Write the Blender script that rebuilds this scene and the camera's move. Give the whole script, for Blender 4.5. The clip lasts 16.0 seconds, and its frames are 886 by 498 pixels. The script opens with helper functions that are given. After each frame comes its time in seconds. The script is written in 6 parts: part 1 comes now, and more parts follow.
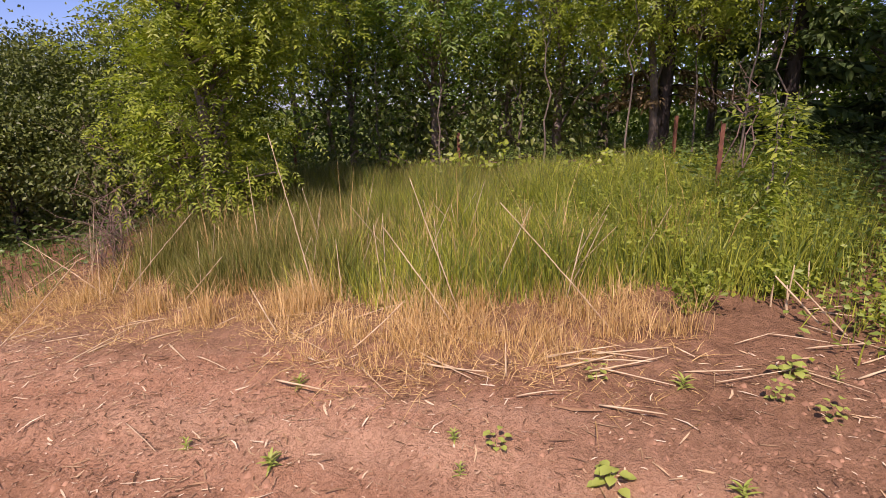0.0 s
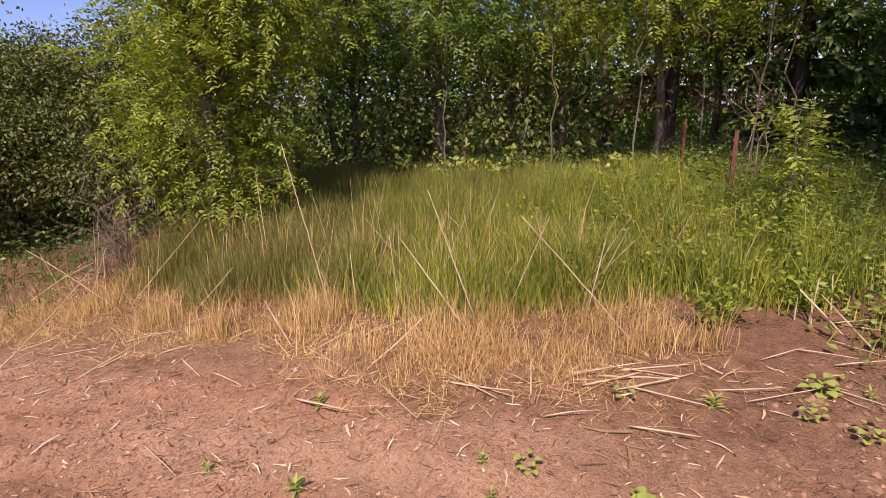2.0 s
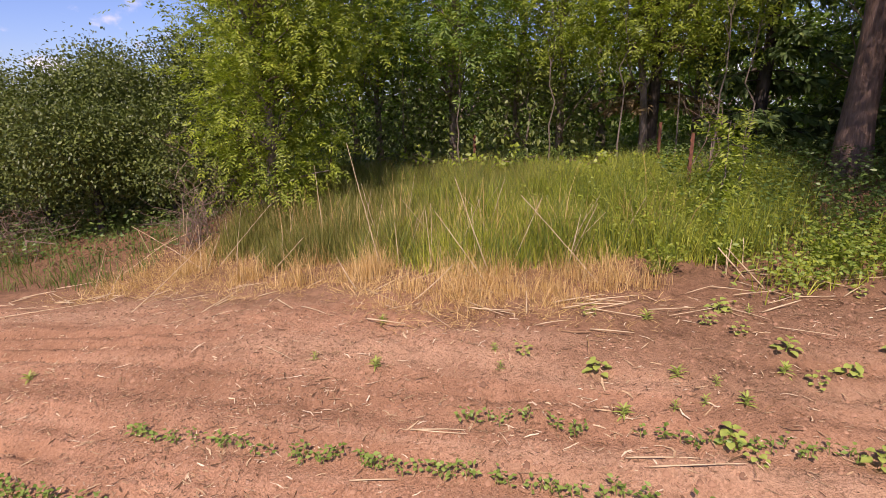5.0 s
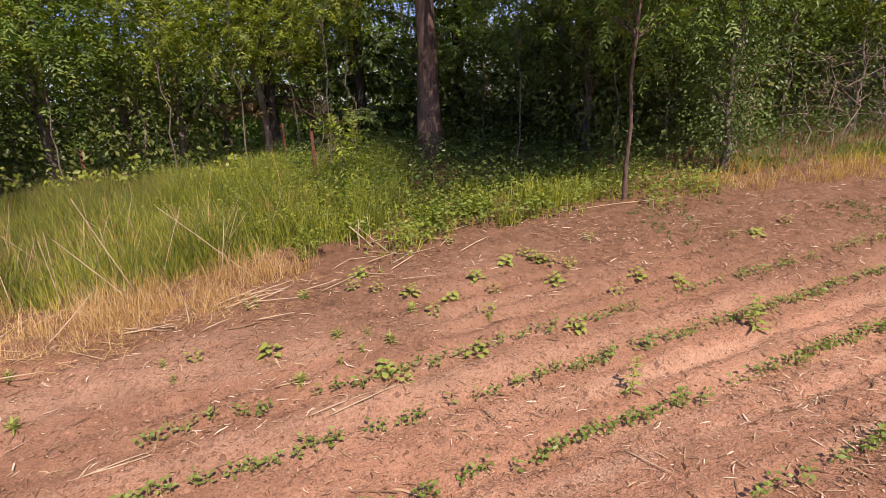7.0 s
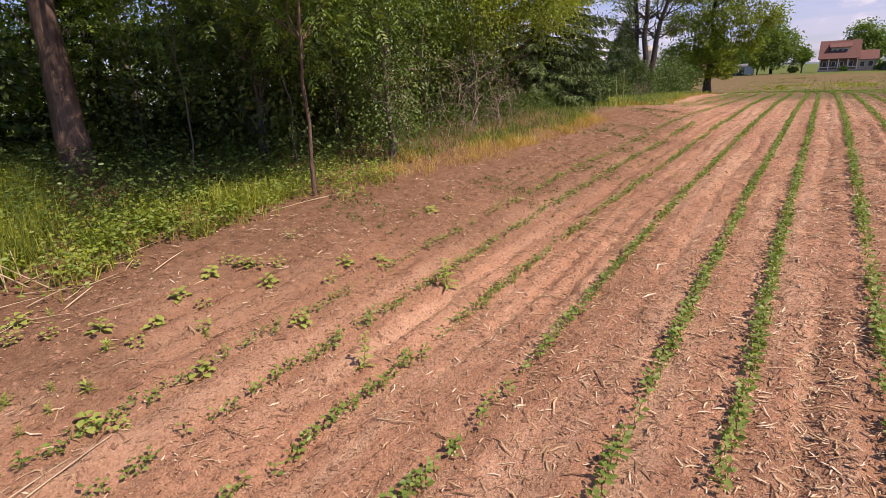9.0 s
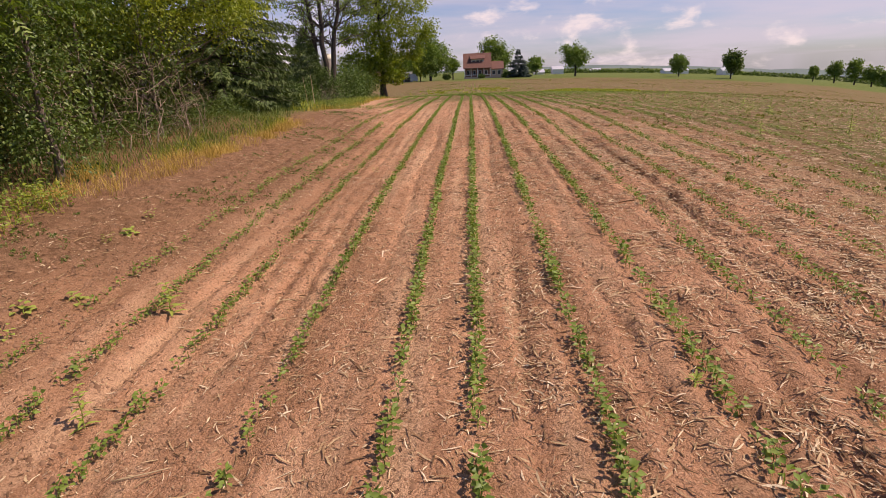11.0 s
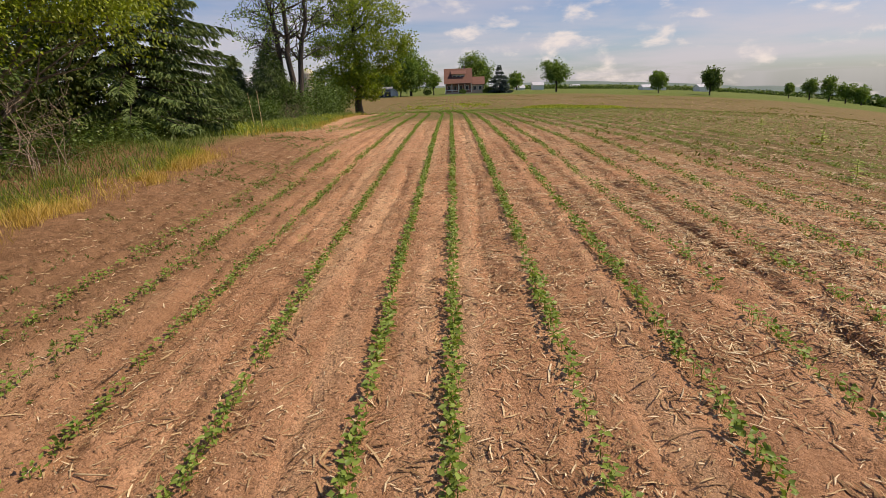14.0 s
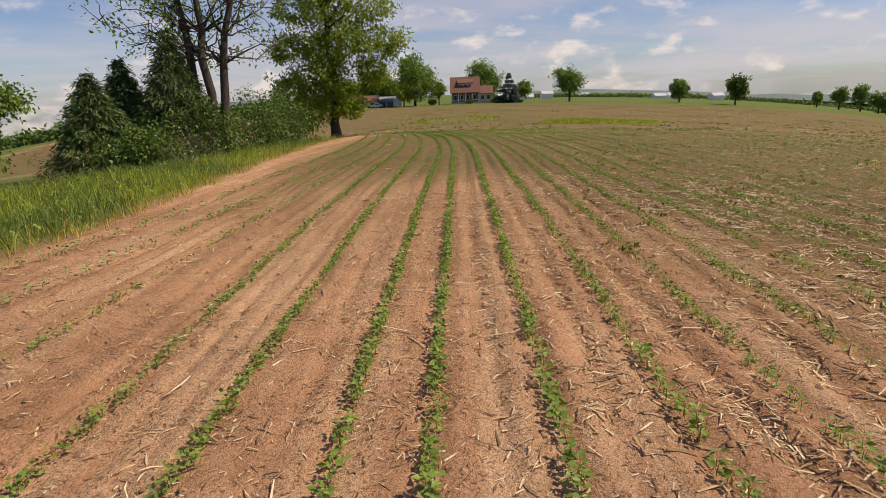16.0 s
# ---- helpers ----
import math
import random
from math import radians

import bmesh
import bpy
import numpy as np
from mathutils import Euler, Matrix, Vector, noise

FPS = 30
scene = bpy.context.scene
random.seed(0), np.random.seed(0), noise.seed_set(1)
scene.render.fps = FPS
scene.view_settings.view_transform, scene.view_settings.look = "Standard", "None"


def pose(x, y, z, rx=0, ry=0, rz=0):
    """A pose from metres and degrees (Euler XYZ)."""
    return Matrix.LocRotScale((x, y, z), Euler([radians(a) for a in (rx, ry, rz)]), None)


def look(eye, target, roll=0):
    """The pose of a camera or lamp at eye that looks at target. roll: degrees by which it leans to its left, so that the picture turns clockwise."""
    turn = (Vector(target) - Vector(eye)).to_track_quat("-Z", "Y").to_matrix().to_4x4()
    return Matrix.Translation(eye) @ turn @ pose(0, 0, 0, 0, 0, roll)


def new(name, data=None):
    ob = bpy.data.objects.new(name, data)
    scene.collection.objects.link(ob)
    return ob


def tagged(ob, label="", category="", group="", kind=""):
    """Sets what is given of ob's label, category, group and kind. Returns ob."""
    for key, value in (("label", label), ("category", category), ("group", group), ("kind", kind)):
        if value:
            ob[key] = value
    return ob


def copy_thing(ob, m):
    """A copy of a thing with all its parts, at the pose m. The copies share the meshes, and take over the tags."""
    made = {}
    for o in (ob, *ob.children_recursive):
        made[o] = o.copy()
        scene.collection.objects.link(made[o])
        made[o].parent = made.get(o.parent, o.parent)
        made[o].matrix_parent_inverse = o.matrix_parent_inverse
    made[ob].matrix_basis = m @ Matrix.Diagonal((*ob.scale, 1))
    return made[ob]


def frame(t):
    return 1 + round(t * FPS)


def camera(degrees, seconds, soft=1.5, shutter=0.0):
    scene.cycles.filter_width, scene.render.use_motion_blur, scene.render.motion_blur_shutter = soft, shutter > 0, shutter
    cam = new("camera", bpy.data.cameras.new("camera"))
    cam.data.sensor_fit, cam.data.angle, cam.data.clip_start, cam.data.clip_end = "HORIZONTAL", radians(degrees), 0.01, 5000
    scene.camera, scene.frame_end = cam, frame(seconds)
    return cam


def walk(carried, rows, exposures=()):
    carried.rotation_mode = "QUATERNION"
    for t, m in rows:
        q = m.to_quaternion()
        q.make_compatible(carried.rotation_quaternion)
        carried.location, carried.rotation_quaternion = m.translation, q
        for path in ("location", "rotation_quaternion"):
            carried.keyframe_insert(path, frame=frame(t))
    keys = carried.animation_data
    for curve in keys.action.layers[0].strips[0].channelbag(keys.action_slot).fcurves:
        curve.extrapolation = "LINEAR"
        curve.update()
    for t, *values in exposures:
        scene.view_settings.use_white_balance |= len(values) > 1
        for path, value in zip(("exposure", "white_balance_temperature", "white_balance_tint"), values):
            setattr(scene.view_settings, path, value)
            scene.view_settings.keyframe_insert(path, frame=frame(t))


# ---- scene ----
cam = camera(78.5, 16.0, soft=0.6)

# seconds, eye, point looked at, roll
PATH = [
    (0.0, (-1.483, 0.264, 1.888), (-10.784, -2.292, -0.751), -1.10),
    (0.5, (-1.494, 0.245, 1.925), (-10.795, -2.301, -0.722), -1.11),
    (1.0, (-1.495, 0.192, 1.960), (-10.804, -2.307, -0.704), -1.06),
    (1.5, (-1.512, 0.147, 1.975), (-10.820, -2.338, -0.706), -1.16),
    (2.0, (-1.529, 0.097, 1.975), (-10.836, -2.382, -0.716), -1.15),
    (2.5, (-1.491, 0.063, 1.999), (-10.787, -2.428, -0.719), -1.18),
    (3.0, (-1.325, 0.083, 2.006), (-10.609, -2.452, -0.708), -1.15),
    (3.2, (-1.222, 0.103, 2.018), (-10.498, -2.454, -0.706), -1.21),
    (5.3, (0.027, 0.334, 2.131), (-9.243, -2.217, -0.618), -1.09),
    (5.5, (0.090, 0.356, 2.120), (-9.242, -1.998, -0.597), -1.10),
    (6.0, (0.208, 0.422, 2.129), (-9.351, 1.324, -0.666), -2.02),
    (6.5, (0.255, 0.344, 2.147), (-8.818, 3.397, -0.742), -2.43),
    (7.0, (0.296, 0.297, 2.158), (-8.599, 3.827, -0.744), -2.39),
    (7.5, (0.321, 0.255, 2.161), (-8.130, 4.727, -0.767), -2.45),
    (8.0, (0.303, 0.192, 2.145), (-7.382, 5.869, -0.806), -2.49),
    (8.5, (0.291, 0.142, 2.113), (-6.515, 6.845, -0.845), -2.59),
    (9.0, (0.249, 0.095, 2.089), (-5.177, 7.933, -0.932), -2.59),
    (9.5, (0.214, 0.067, 2.070), (-3.804, 8.688, -1.046), -2.64),
    (10.0, (0.144, 0.066, 2.016), (-2.480, 9.201, -1.126), -2.90),
    (10.2, (0.135, 0.053, 2.019), (-1.889, 9.329, -1.150), -2.94),
    (12.3, (0.004, -0.014, 2.056), (-0.114, 9.513, -1.025), -2.32),
    (12.5, (-0.006, 0.001, 2.046), (-0.118, 9.530, -1.028), -2.34),
    (13.0, (0.035, 0.560, 2.011), (-0.068, 10.109, -1.002), -2.38),
    (13.5, (0.096, 1.850, 1.983), (-0.062, 11.417, -0.969), -2.23),
    (14.0, (0.130, 3.750, 2.032), (-0.113, 13.330, -0.871), -2.16),
    (14.5, (0.163, 6.280, 2.045), (-0.129, 15.871, -0.815), -2.11),
    (15.0, (0.216, 9.400, 2.091), (-0.113, 19.001, -0.731), -2.09),
    (15.5, (0.117, 13.150, 2.210), (-0.220, 22.762, -0.571), -2.13),
    (16.0, (0.297, 17.200, 2.363), (-0.062, 26.817, -0.400), -2.22),
]
walk(cam, [(t, look(e, g, r)) for t, e, g, r in PATH], exposures=((0.0, 0.34, 7100, 40), (5.5, 0.34, 7100, 34), (7.0, 0.28, 7100, 34), (9.0, 0.20, 7200, 31), (10.0, 0.06, 7500, 31), (12.5, -0.02, 8200, 21), (16.0, -0.10, 8200, 14)))

# ---- daylight ----
SUN_DIR = Vector((0.86, 0.02, 1.06)).normalized()
world = bpy.data.worlds.new("sky")
scene.world = world
world.use_nodes = True
wn, wl = world.node_tree.nodes, world.node_tree.links
wn.clear()
w_out = wn.new("ShaderNodeOutputWorld")
w_bg = wn.new("ShaderNodeBackground")
w_sky = wn.new("ShaderNodeTexSky")
w_sky.sky_type = "NISHITA"
w_sky.sun_disc = False
w_sky.sun_elevation = math.asin(SUN_DIR.z)
w_sky.sun_rotation = math.atan2(SUN_DIR.x, SUN_DIR.y)
w_sky.air_density, w_sky.dust_density, w_sky.ozone_density = 1.0, 0.4, 2.5
w_bg.inputs["Strength"].default_value = 0.092
w_co = wn.new("ShaderNodeTexCoord")
w_sep = wn.new("ShaderNodeSeparateXYZ")
wl.new(w_co.outputs["Generated"], w_sep.inputs[0])


def w_math(op, a, b):
    n = wn.new("ShaderNodeMath")
    n.operation = op
    for k, val in enumerate((a, b)):
        if isinstance(val, (int, float)):
            n.inputs[k].default_value = val
        else:
            wl.new(val, n.inputs[k])
    return n.outputs[0]


# cloud layers: a thin deck high up, small heaps of cumulus low over the horizon
w_up = w_math("ADD", w_math("MAXIMUM", w_sep.outputs[2], 0.0), 0.09)
w_flat = wn.new("ShaderNodeCombineXYZ")
wl.new(w_math("DIVIDE", w_sep.outputs[0], w_up), w_flat.inputs[0])
wl.new(w_math("DIVIDE", w_sep.outputs[1], w_up), w_flat.inputs[1])


def w_cloud(vector, scale, detail, lo, hi, distort=0.3):
    n = wn.new("ShaderNodeTexNoise")
    wl.new(vector, n.inputs["Vector"])
    n.inputs["Scale"].default_value = scale
    n.inputs["Detail"].default_value = detail
    n.inputs["Roughness"].default_value = 0.55
    n.inputs["Distortion"].default_value = distort
    r = wn.new("ShaderNodeMapRange")
    r.interpolation_type = "SMOOTHSTEP"
    wl.new(n.outputs[0], r.inputs[0])
    r.inputs[1].default_value, r.inputs[2].default_value = lo, hi
    return r.outputs[0]


w_deck = w_cloud(w_flat.outputs[0], 0.42, 5, 0.30, 0.66)
w_stretch = wn.new("ShaderNodeMapping")
w_stretch.inputs["Scale"].default_value = (1, 1, 2.1)
wl.new(w_co.outputs["Generated"], w_stretch.inputs["Vector"])
w_heap = w_cloud(w_stretch.outputs[0], 13.0, 7, 0.53, 0.72, 0.2)
w_low = wn.new("ShaderNodeMapRange")
wl.new(w_sep.outputs[2], w_low.inputs[0])
w_low.inputs[1].default_value, w_low.inputs[2].default_value = 0.20, 0.10
w_heap = w_math("MULTIPLY", w_heap, w_low.outputs[0])
# the deck lies over the flight direction and thins out over the woods
w_side = wn.new("ShaderNodeMapRange")
wl.new(w_math("ADD", w_math("MULTIPLY", w_sep.outputs[1], 1.0), w_math("MULTIPLY", w_sep.outputs[0], 0.55)), w_side.inputs[0])
w_side.inputs[1].default_value, w_side.inputs[2].default_value = -0.35, 0.45
w_deck = w_math("MULTIPLY", w_deck, w_side.outputs[0])
w_mix1 = wn.new("ShaderNodeMix")
w_mix1.data_type = "RGBA"
wl.new(w_math("MULTIPLY", w_deck, 0.72), w_mix1.inputs[0])
w_blue = wn.new("ShaderNodeMix")
w_blue.data_type, w_blue.blend_type = "RGBA", "MULTIPLY"
w_blue.inputs[0].default_value = 1.0
wl.new(w_sky.outputs[0], w_blue.inputs[6])
w_blue.inputs[7].default_value = (0.72, 0.90, 1.30, 1)
wl.new(w_blue.outputs[2], w_mix1.inputs[6])
w_mix1.inputs[7].default_value = (6.5, 6.8, 8.5, 1)
w_mix2 = wn.new("ShaderNodeMix")
w_mix2.data_type = "RGBA"
wl.new(w_math("MULTIPLY", w_heap, 0.75), w_mix2.inputs[0])
wl.new(w_mix1.outputs[2], w_mix2.inputs[6])
w_mix2.inputs[7].default_value = (9.4, 9.3, 9.9, 1)
wl.new(w_mix2.outputs[2], w_bg.inputs["Color"])
wl.new(w_bg.outputs[0], w_out.inputs[0])

sun = new("sun", bpy.data.lights.new("sun", "SUN"))
sun.data.energy = 4.5
sun.data.angle = radians(0.6)
sun.data.color = (1.0, 0.95, 0.87)
sun.matrix_world = look(SUN_DIR * 60, (0, 0, 0))
scene.view_settings.exposure = 0.0


# ---- materials ----
def material(name):
    m = bpy.data.materials.new(name)
    m.use_nodes = True
    nt = m.node_tree
    return m, nt.nodes, nt.links, nt.nodes["Principled BSDF"]


def noise_tex(nodes, links, vector, scale, detail=4.0, rough=0.6):
    n = nodes.new("ShaderNodeTexNoise")
    n.inputs["Scale"].default_value = scale
    n.inputs["Detail"].default_value = detail
    n.inputs["Roughness"].default_value = rough
    if vector is not None:
        links.new(vector, n.inputs["Vector"])
    return n.outputs[0]


def ramp(nodes, links, value, stops):
    r = nodes.new("ShaderNodeValToRGB")
    while len(r.color_ramp.elements) < len(stops):
        r.color_ramp.elements.new(0.5)
    for el, (p, c) in zip(r.color_ramp.elements, stops):
        el.position, el.color = p, (*c, 1)
    links.new(value, r.inputs[0])
    return r.outputs[0]


def mix(nodes, links, fac, a, b, mode="MIX"):
    n = nodes.new("ShaderNodeMix")
    n.data_type = "RGBA"
    n.blend_type = mode
    for sock, val in ((n.inputs[0], fac), (n.inputs[6], a), (n.inputs[7], b)):
        if isinstance(val, (int, float)):
            sock.default_value = val
        elif isinstance(val, tuple):
            sock.default_value = (*val, 1)
        else:
            links.new(val, sock)
    return n.outputs[2]


def bump(nodes, links, bsdf, height, strength, distance):
    b = nodes.new("ShaderNodeBump")
    b.inputs["Strength"].default_value = strength
    b.inputs["Distance"].default_value = distance
    links.new(height, b.inputs["Height"])
    links.new(b.outputs[0], bsdf.inputs["Normal"])


def leaf_material(name, dark, mid, light, gloss=0.45, thin=0.35):
    """Foliage: each leaf its own shade, with larger drifts of tone, and light that passes through."""
    m, n, l, b = material(name)
    geo = n.new("ShaderNodeNewGeometry")
    tc = n.new("ShaderNodeTexCoord")
    own = ramp(n, l, geo.outputs["Random Per Island"], [(0.0, dark), (0.5, mid), (1.0, light)])
    drift = ramp(n, l, noise_tex(n, l, tc.outputs["Object"], 0.9, 3), [(0.3, dark), (0.7, light)])
    col = mix(n, l, 0.35, own, drift)
    l.new(col, b.inputs["Base Color"])
    b.inputs["Roughness"].default_value = gloss
    b.inputs["Specular IOR Level"].default_value = 0.35
    t = n.new("ShaderNodeBsdfTranslucent")
    l.new(mix(n, l, 1.0, col, (1.0, 1.15, 0.45), "MULTIPLY"), t.inputs[0])
    s = n.new("ShaderNodeMixShader")
    s.inputs[0].default_value = thin
    l.new(b.outputs[0], s.inputs[1])
    l.new(t.outputs[0], s.inputs[2])
    l.new(s.outputs[0], n["Material Output"].inputs[0])
    return m


def plain_material(name, a, b_col, scale=6.0, rough=0.8, relief=0.0, relief_scale=40.0, metal=0.0, per_piece=False):
    m, n, l, b = material(name)
    tc = n.new("ShaderNodeTexCoord")
    f = noise_tex(n, l, tc.outputs["Object"], scale, 6)
    col = ramp(n, l, f, [(0.3, a), (0.7, b_col)])
    if per_piece:
        geo = n.new("ShaderNodeNewGeometry")
        col = mix(n, l, 0.6, col, ramp(n, l, geo.outputs["Random Per Island"], [(0.0, a), (1.0, b_col)]))
    l.new(col, b.inputs["Base Color"])
    b.inputs["Roughness"].default_value = rough
    b.inputs["Metallic"].default_value = metal
    if relief:
        bump(n, l, b, noise_tex(n, l, tc.outputs["Object"], relief_scale, 5), relief, 0.02)
    return m


def bark_material(name, a, c, stretch=0.18, scale=26.0):
    m, n, l, b = material(name)
    tc = n.new("ShaderNodeTexCoord")
    mp = n.new("ShaderNodeMapping")
    mp.inputs["Scale"].default_value = (1, 1, stretch)
    l.new(tc.outputs["Object"], mp.inputs["Vector"])
    f = noise_tex(n, l, mp.outputs[0], scale, 6, 0.7)
    big = noise_tex(n, l, tc.outputs["Object"], 2.5, 3)
    col = mix(n, l, 0.35, ramp(n, l, f, [(0.35, a), (0.65, c)]), ramp(n, l, big, [(0.35, a), (0.7, c)]))
    l.new(col, b.inputs["Base Color"])
    b.inputs["Roughness"].default_value = 0.9
    bump(n, l, b, f, 0.9, 0.03)
    return m


M_LEAF = leaf_material("leaf_compound", (0.062, 0.124, 0.022), (0.138, 0.235, 0.038), (0.27, 0.37, 0.06))
# bright leaf copy: own yellow-green, and on trees sunlight put into the colour
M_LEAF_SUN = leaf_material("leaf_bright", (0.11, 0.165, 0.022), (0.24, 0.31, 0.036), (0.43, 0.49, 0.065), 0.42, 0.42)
# dark foliage tones; inside the woods their colour also stands in for shade
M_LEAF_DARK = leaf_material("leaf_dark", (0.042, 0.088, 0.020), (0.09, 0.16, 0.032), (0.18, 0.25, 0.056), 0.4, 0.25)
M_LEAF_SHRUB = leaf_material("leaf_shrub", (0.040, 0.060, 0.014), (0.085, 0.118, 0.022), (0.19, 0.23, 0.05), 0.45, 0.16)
M_LEAF_FAR = leaf_material("leaf_far", (0.085, 0.155, 0.032), (0.16, 0.255, 0.05), (0.27, 0.37, 0.075), 0.6, 0.3)
M_NEEDLE = leaf_material("needle", (0.04, 0.08, 0.025), (0.085, 0.142, 0.04), (0.145, 0.205, 0.06), 0.55, 0.12)
M_NEEDLE_BLUE = leaf_material("needle_blue", (0.035, 0.06, 0.05), (0.055, 0.09, 0.075), (0.09, 0.13, 0.11), 0.6, 0.1)
M_NEEDLE_DRY = leaf_material("needle_dry", (0.13, 0.085, 0.035), (0.20, 0.14, 0.06), (0.28, 0.21, 0.10), 0.7, 0.2)
M_CROP = leaf_material("crop_leaf", (0.115, 0.190, 0.034), (0.195, 0.290, 0.052), (0.31, 0.41, 0.095), 0.45, 0.3)
M_WEED = leaf_material("weed_leaf", (0.12, 0.19, 0.03), (0.22, 0.31, 0.055), (0.35, 0.44, 0.10), 0.5, 0.3)
M_WEED_LEAF = leaf_material("weed_plant_leaf", (0.22, 0.28, 0.055), (0.35, 0.43, 0.085), (0.47, 0.54, 0.14), 0.5, 0.3)
M_GRASS = leaf_material("grass_green", (0.11, 0.15, 0.018), (0.36, 0.41, 0.045), (0.60, 0.59, 0.10), 0.5, 0.4)
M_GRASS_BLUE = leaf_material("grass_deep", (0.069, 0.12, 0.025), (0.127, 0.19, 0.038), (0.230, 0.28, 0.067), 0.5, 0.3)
M_GRASS_SEED = leaf_material("grass_seed", (0.16, 0.145, 0.04), (0.26, 0.225, 0.065), (0.40, 0.34, 0.12), 0.6, 0.3)
M_STRAW = leaf_material("straw", (0.30, 0.165, 0.05), (0.60, 0.375, 0.13), (0.90, 0.67, 0.33), 0.6, 0.25)
M_GRASS_OLIVE = leaf_material("grass_olive", (0.07, 0.085, 0.015), (0.20, 0.21, 0.040), (0.38, 0.36, 0.10), 0.55, 0.35)
M_NEEDLE_TIP = leaf_material("needle_tip", (0.075, 0.125, 0.03), (0.125, 0.185, 0.045), (0.19, 0.25, 0.07), 0.55, 0.15)
M_STRAW_GOLD = leaf_material("straw_gold", (0.36, 0.22, 0.045), (0.56, 0.36, 0.075), (0.70, 0.52, 0.16), 0.6, 0.3)
M_STALK = plain_material("dry_stalk", (0.38, 0.27, 0.14), (0.68, 0.54, 0.33), 9.0, 0.75, 0.3, 60.0)


def litter_material(name, stops):
    """Dry plant pieces, each of its own tone from rotten brown to bleached."""
    m, n, l, b = material(name)
    geo = n.new("ShaderNodeNewGeometry")
    tc = n.new("ShaderNodeTexCoord")
    own = ramp(n, l, geo.outputs["Random Per Island"], stops)
    grain = ramp(n, l, noise_tex(n, l, tc.outputs["Object"], 45, 4), [(0.3, (0.62, 0.58, 0.54)), (0.7, (1.0, 1.0, 1.0))])
    l.new(mix(n, l, 1.0, own, grain, "MULTIPLY"), b.inputs["Base Color"])
    b.inputs["Roughness"].default_value = 0.75
    b.inputs["Specular IOR Level"].default_value = 0.25
    return m


M_RESIDUE = litter_material("corn_residue", [(0.0, (0.12, 0.066, 0.032)), (0.25, (0.34, 0.205, 0.105)), (0.65, (0.66, 0.48, 0.265)), (1.0, (0.92, 0.77, 0.53))])
M_CHAFF = litter_material("chaff", [(0.0, (0.10, 0.05, 0.025)), (0.5, (0.34, 0.20, 0.11)), (0.85, (0.52, 0.35, 0.20)), (1.0, (0.80, 0.64, 0.44))])
M_BARK = bark_material("bark", (0.07, 0.042, 0.03), (0.27, 0.175, 0.125))
M_BARK_GREY = bark_material("bark_grey", (0.09, 0.07, 0.05), (0.26, 0.21, 0.16), 0.4, 18.0)
M_BARK_DARK = bark_material("bark_dark", (0.03, 0.023, 0.018), (0.09, 0.07, 0.055), 0.3, 14.0)
M_TWIG = plain_material("dead_twig", (0.11, 0.07, 0.05), (0.30, 0.21, 0.155), 8.0, 0.9)
M_TWIG_PALE = plain_material("bleached_twig", (0.18, 0.125, 0.09), (0.44, 0.34, 0.255), 8.0, 0.9)
M_RUST = plain_material("rusty_steel", (0.09, 0.035, 0.02), (0.22, 0.085, 0.045), 22.0, 0.85, 0.3, 90.0)


# ---- mesh helpers ----
rng = np.random.default_rng(7)


def fast_mesh(name, verts, faces, mat, smooth=False):
    """A mesh from arrays: verts (n, 3), faces (m, 3) or (m, 4)."""
    verts = np.ascontiguousarray(verts, dtype=np.float32)
    faces = np.ascontiguousarray(faces, dtype=np.int32)
    k = faces.shape[1]
    me = bpy.data.meshes.new(name)
    me.vertices.add(len(verts))
    me.vertices.foreach_set("co", verts.ravel())
    me.loops.add(faces.size)
    me.loops.foreach_set("vertex_index", faces.ravel())
    me.polygons.add(len(faces))
    me.polygons.foreach_set("loop_start", np.arange(0, faces.size, k, dtype=np.int32))
    if smooth:
        me.polygons.foreach_set("use_smooth", np.ones(len(faces), dtype=bool))
    me.update(calc_edges=True)
    me.materials.append(mat)
    return me


def thing(name, label, category, place=(0, 0, 0), group="", turn=0.0):
    ob = new(name)
    ob.empty_display_size = 0.1
    ob.matrix_world = pose(*place, 0, 0, turn)
    return tagged(ob, label, category, group)


def part(name, data, mat=None, parent=None, label=""):
    """A bmesh or a mesh as one object under a thing or a part."""
    if isinstance(data, bmesh.types.BMesh):
        me = bpy.data.meshes.new(name)
        data.to_mesh(me)
        data.free()
    else:
        me = data
    if mat and not me.materials:
        me.materials.append(mat)
    ob = new(name, me)
    ob.parent = parent
    if label:
        ob["label"] = label
    return ob


def stuff(name, me, label, category):
    return tagged(new(name, me), label, category, kind="stuff")


def smooth_step(a, b, x):
    t = np.clip((np.asarray(x, float) - a) / (b - a), 0, 1)
    return t * t * (3 - 2 * t)


def unit(v):
    return v / np.maximum(np.linalg.norm(v, axis=-1, keepdims=True), 1e-9)


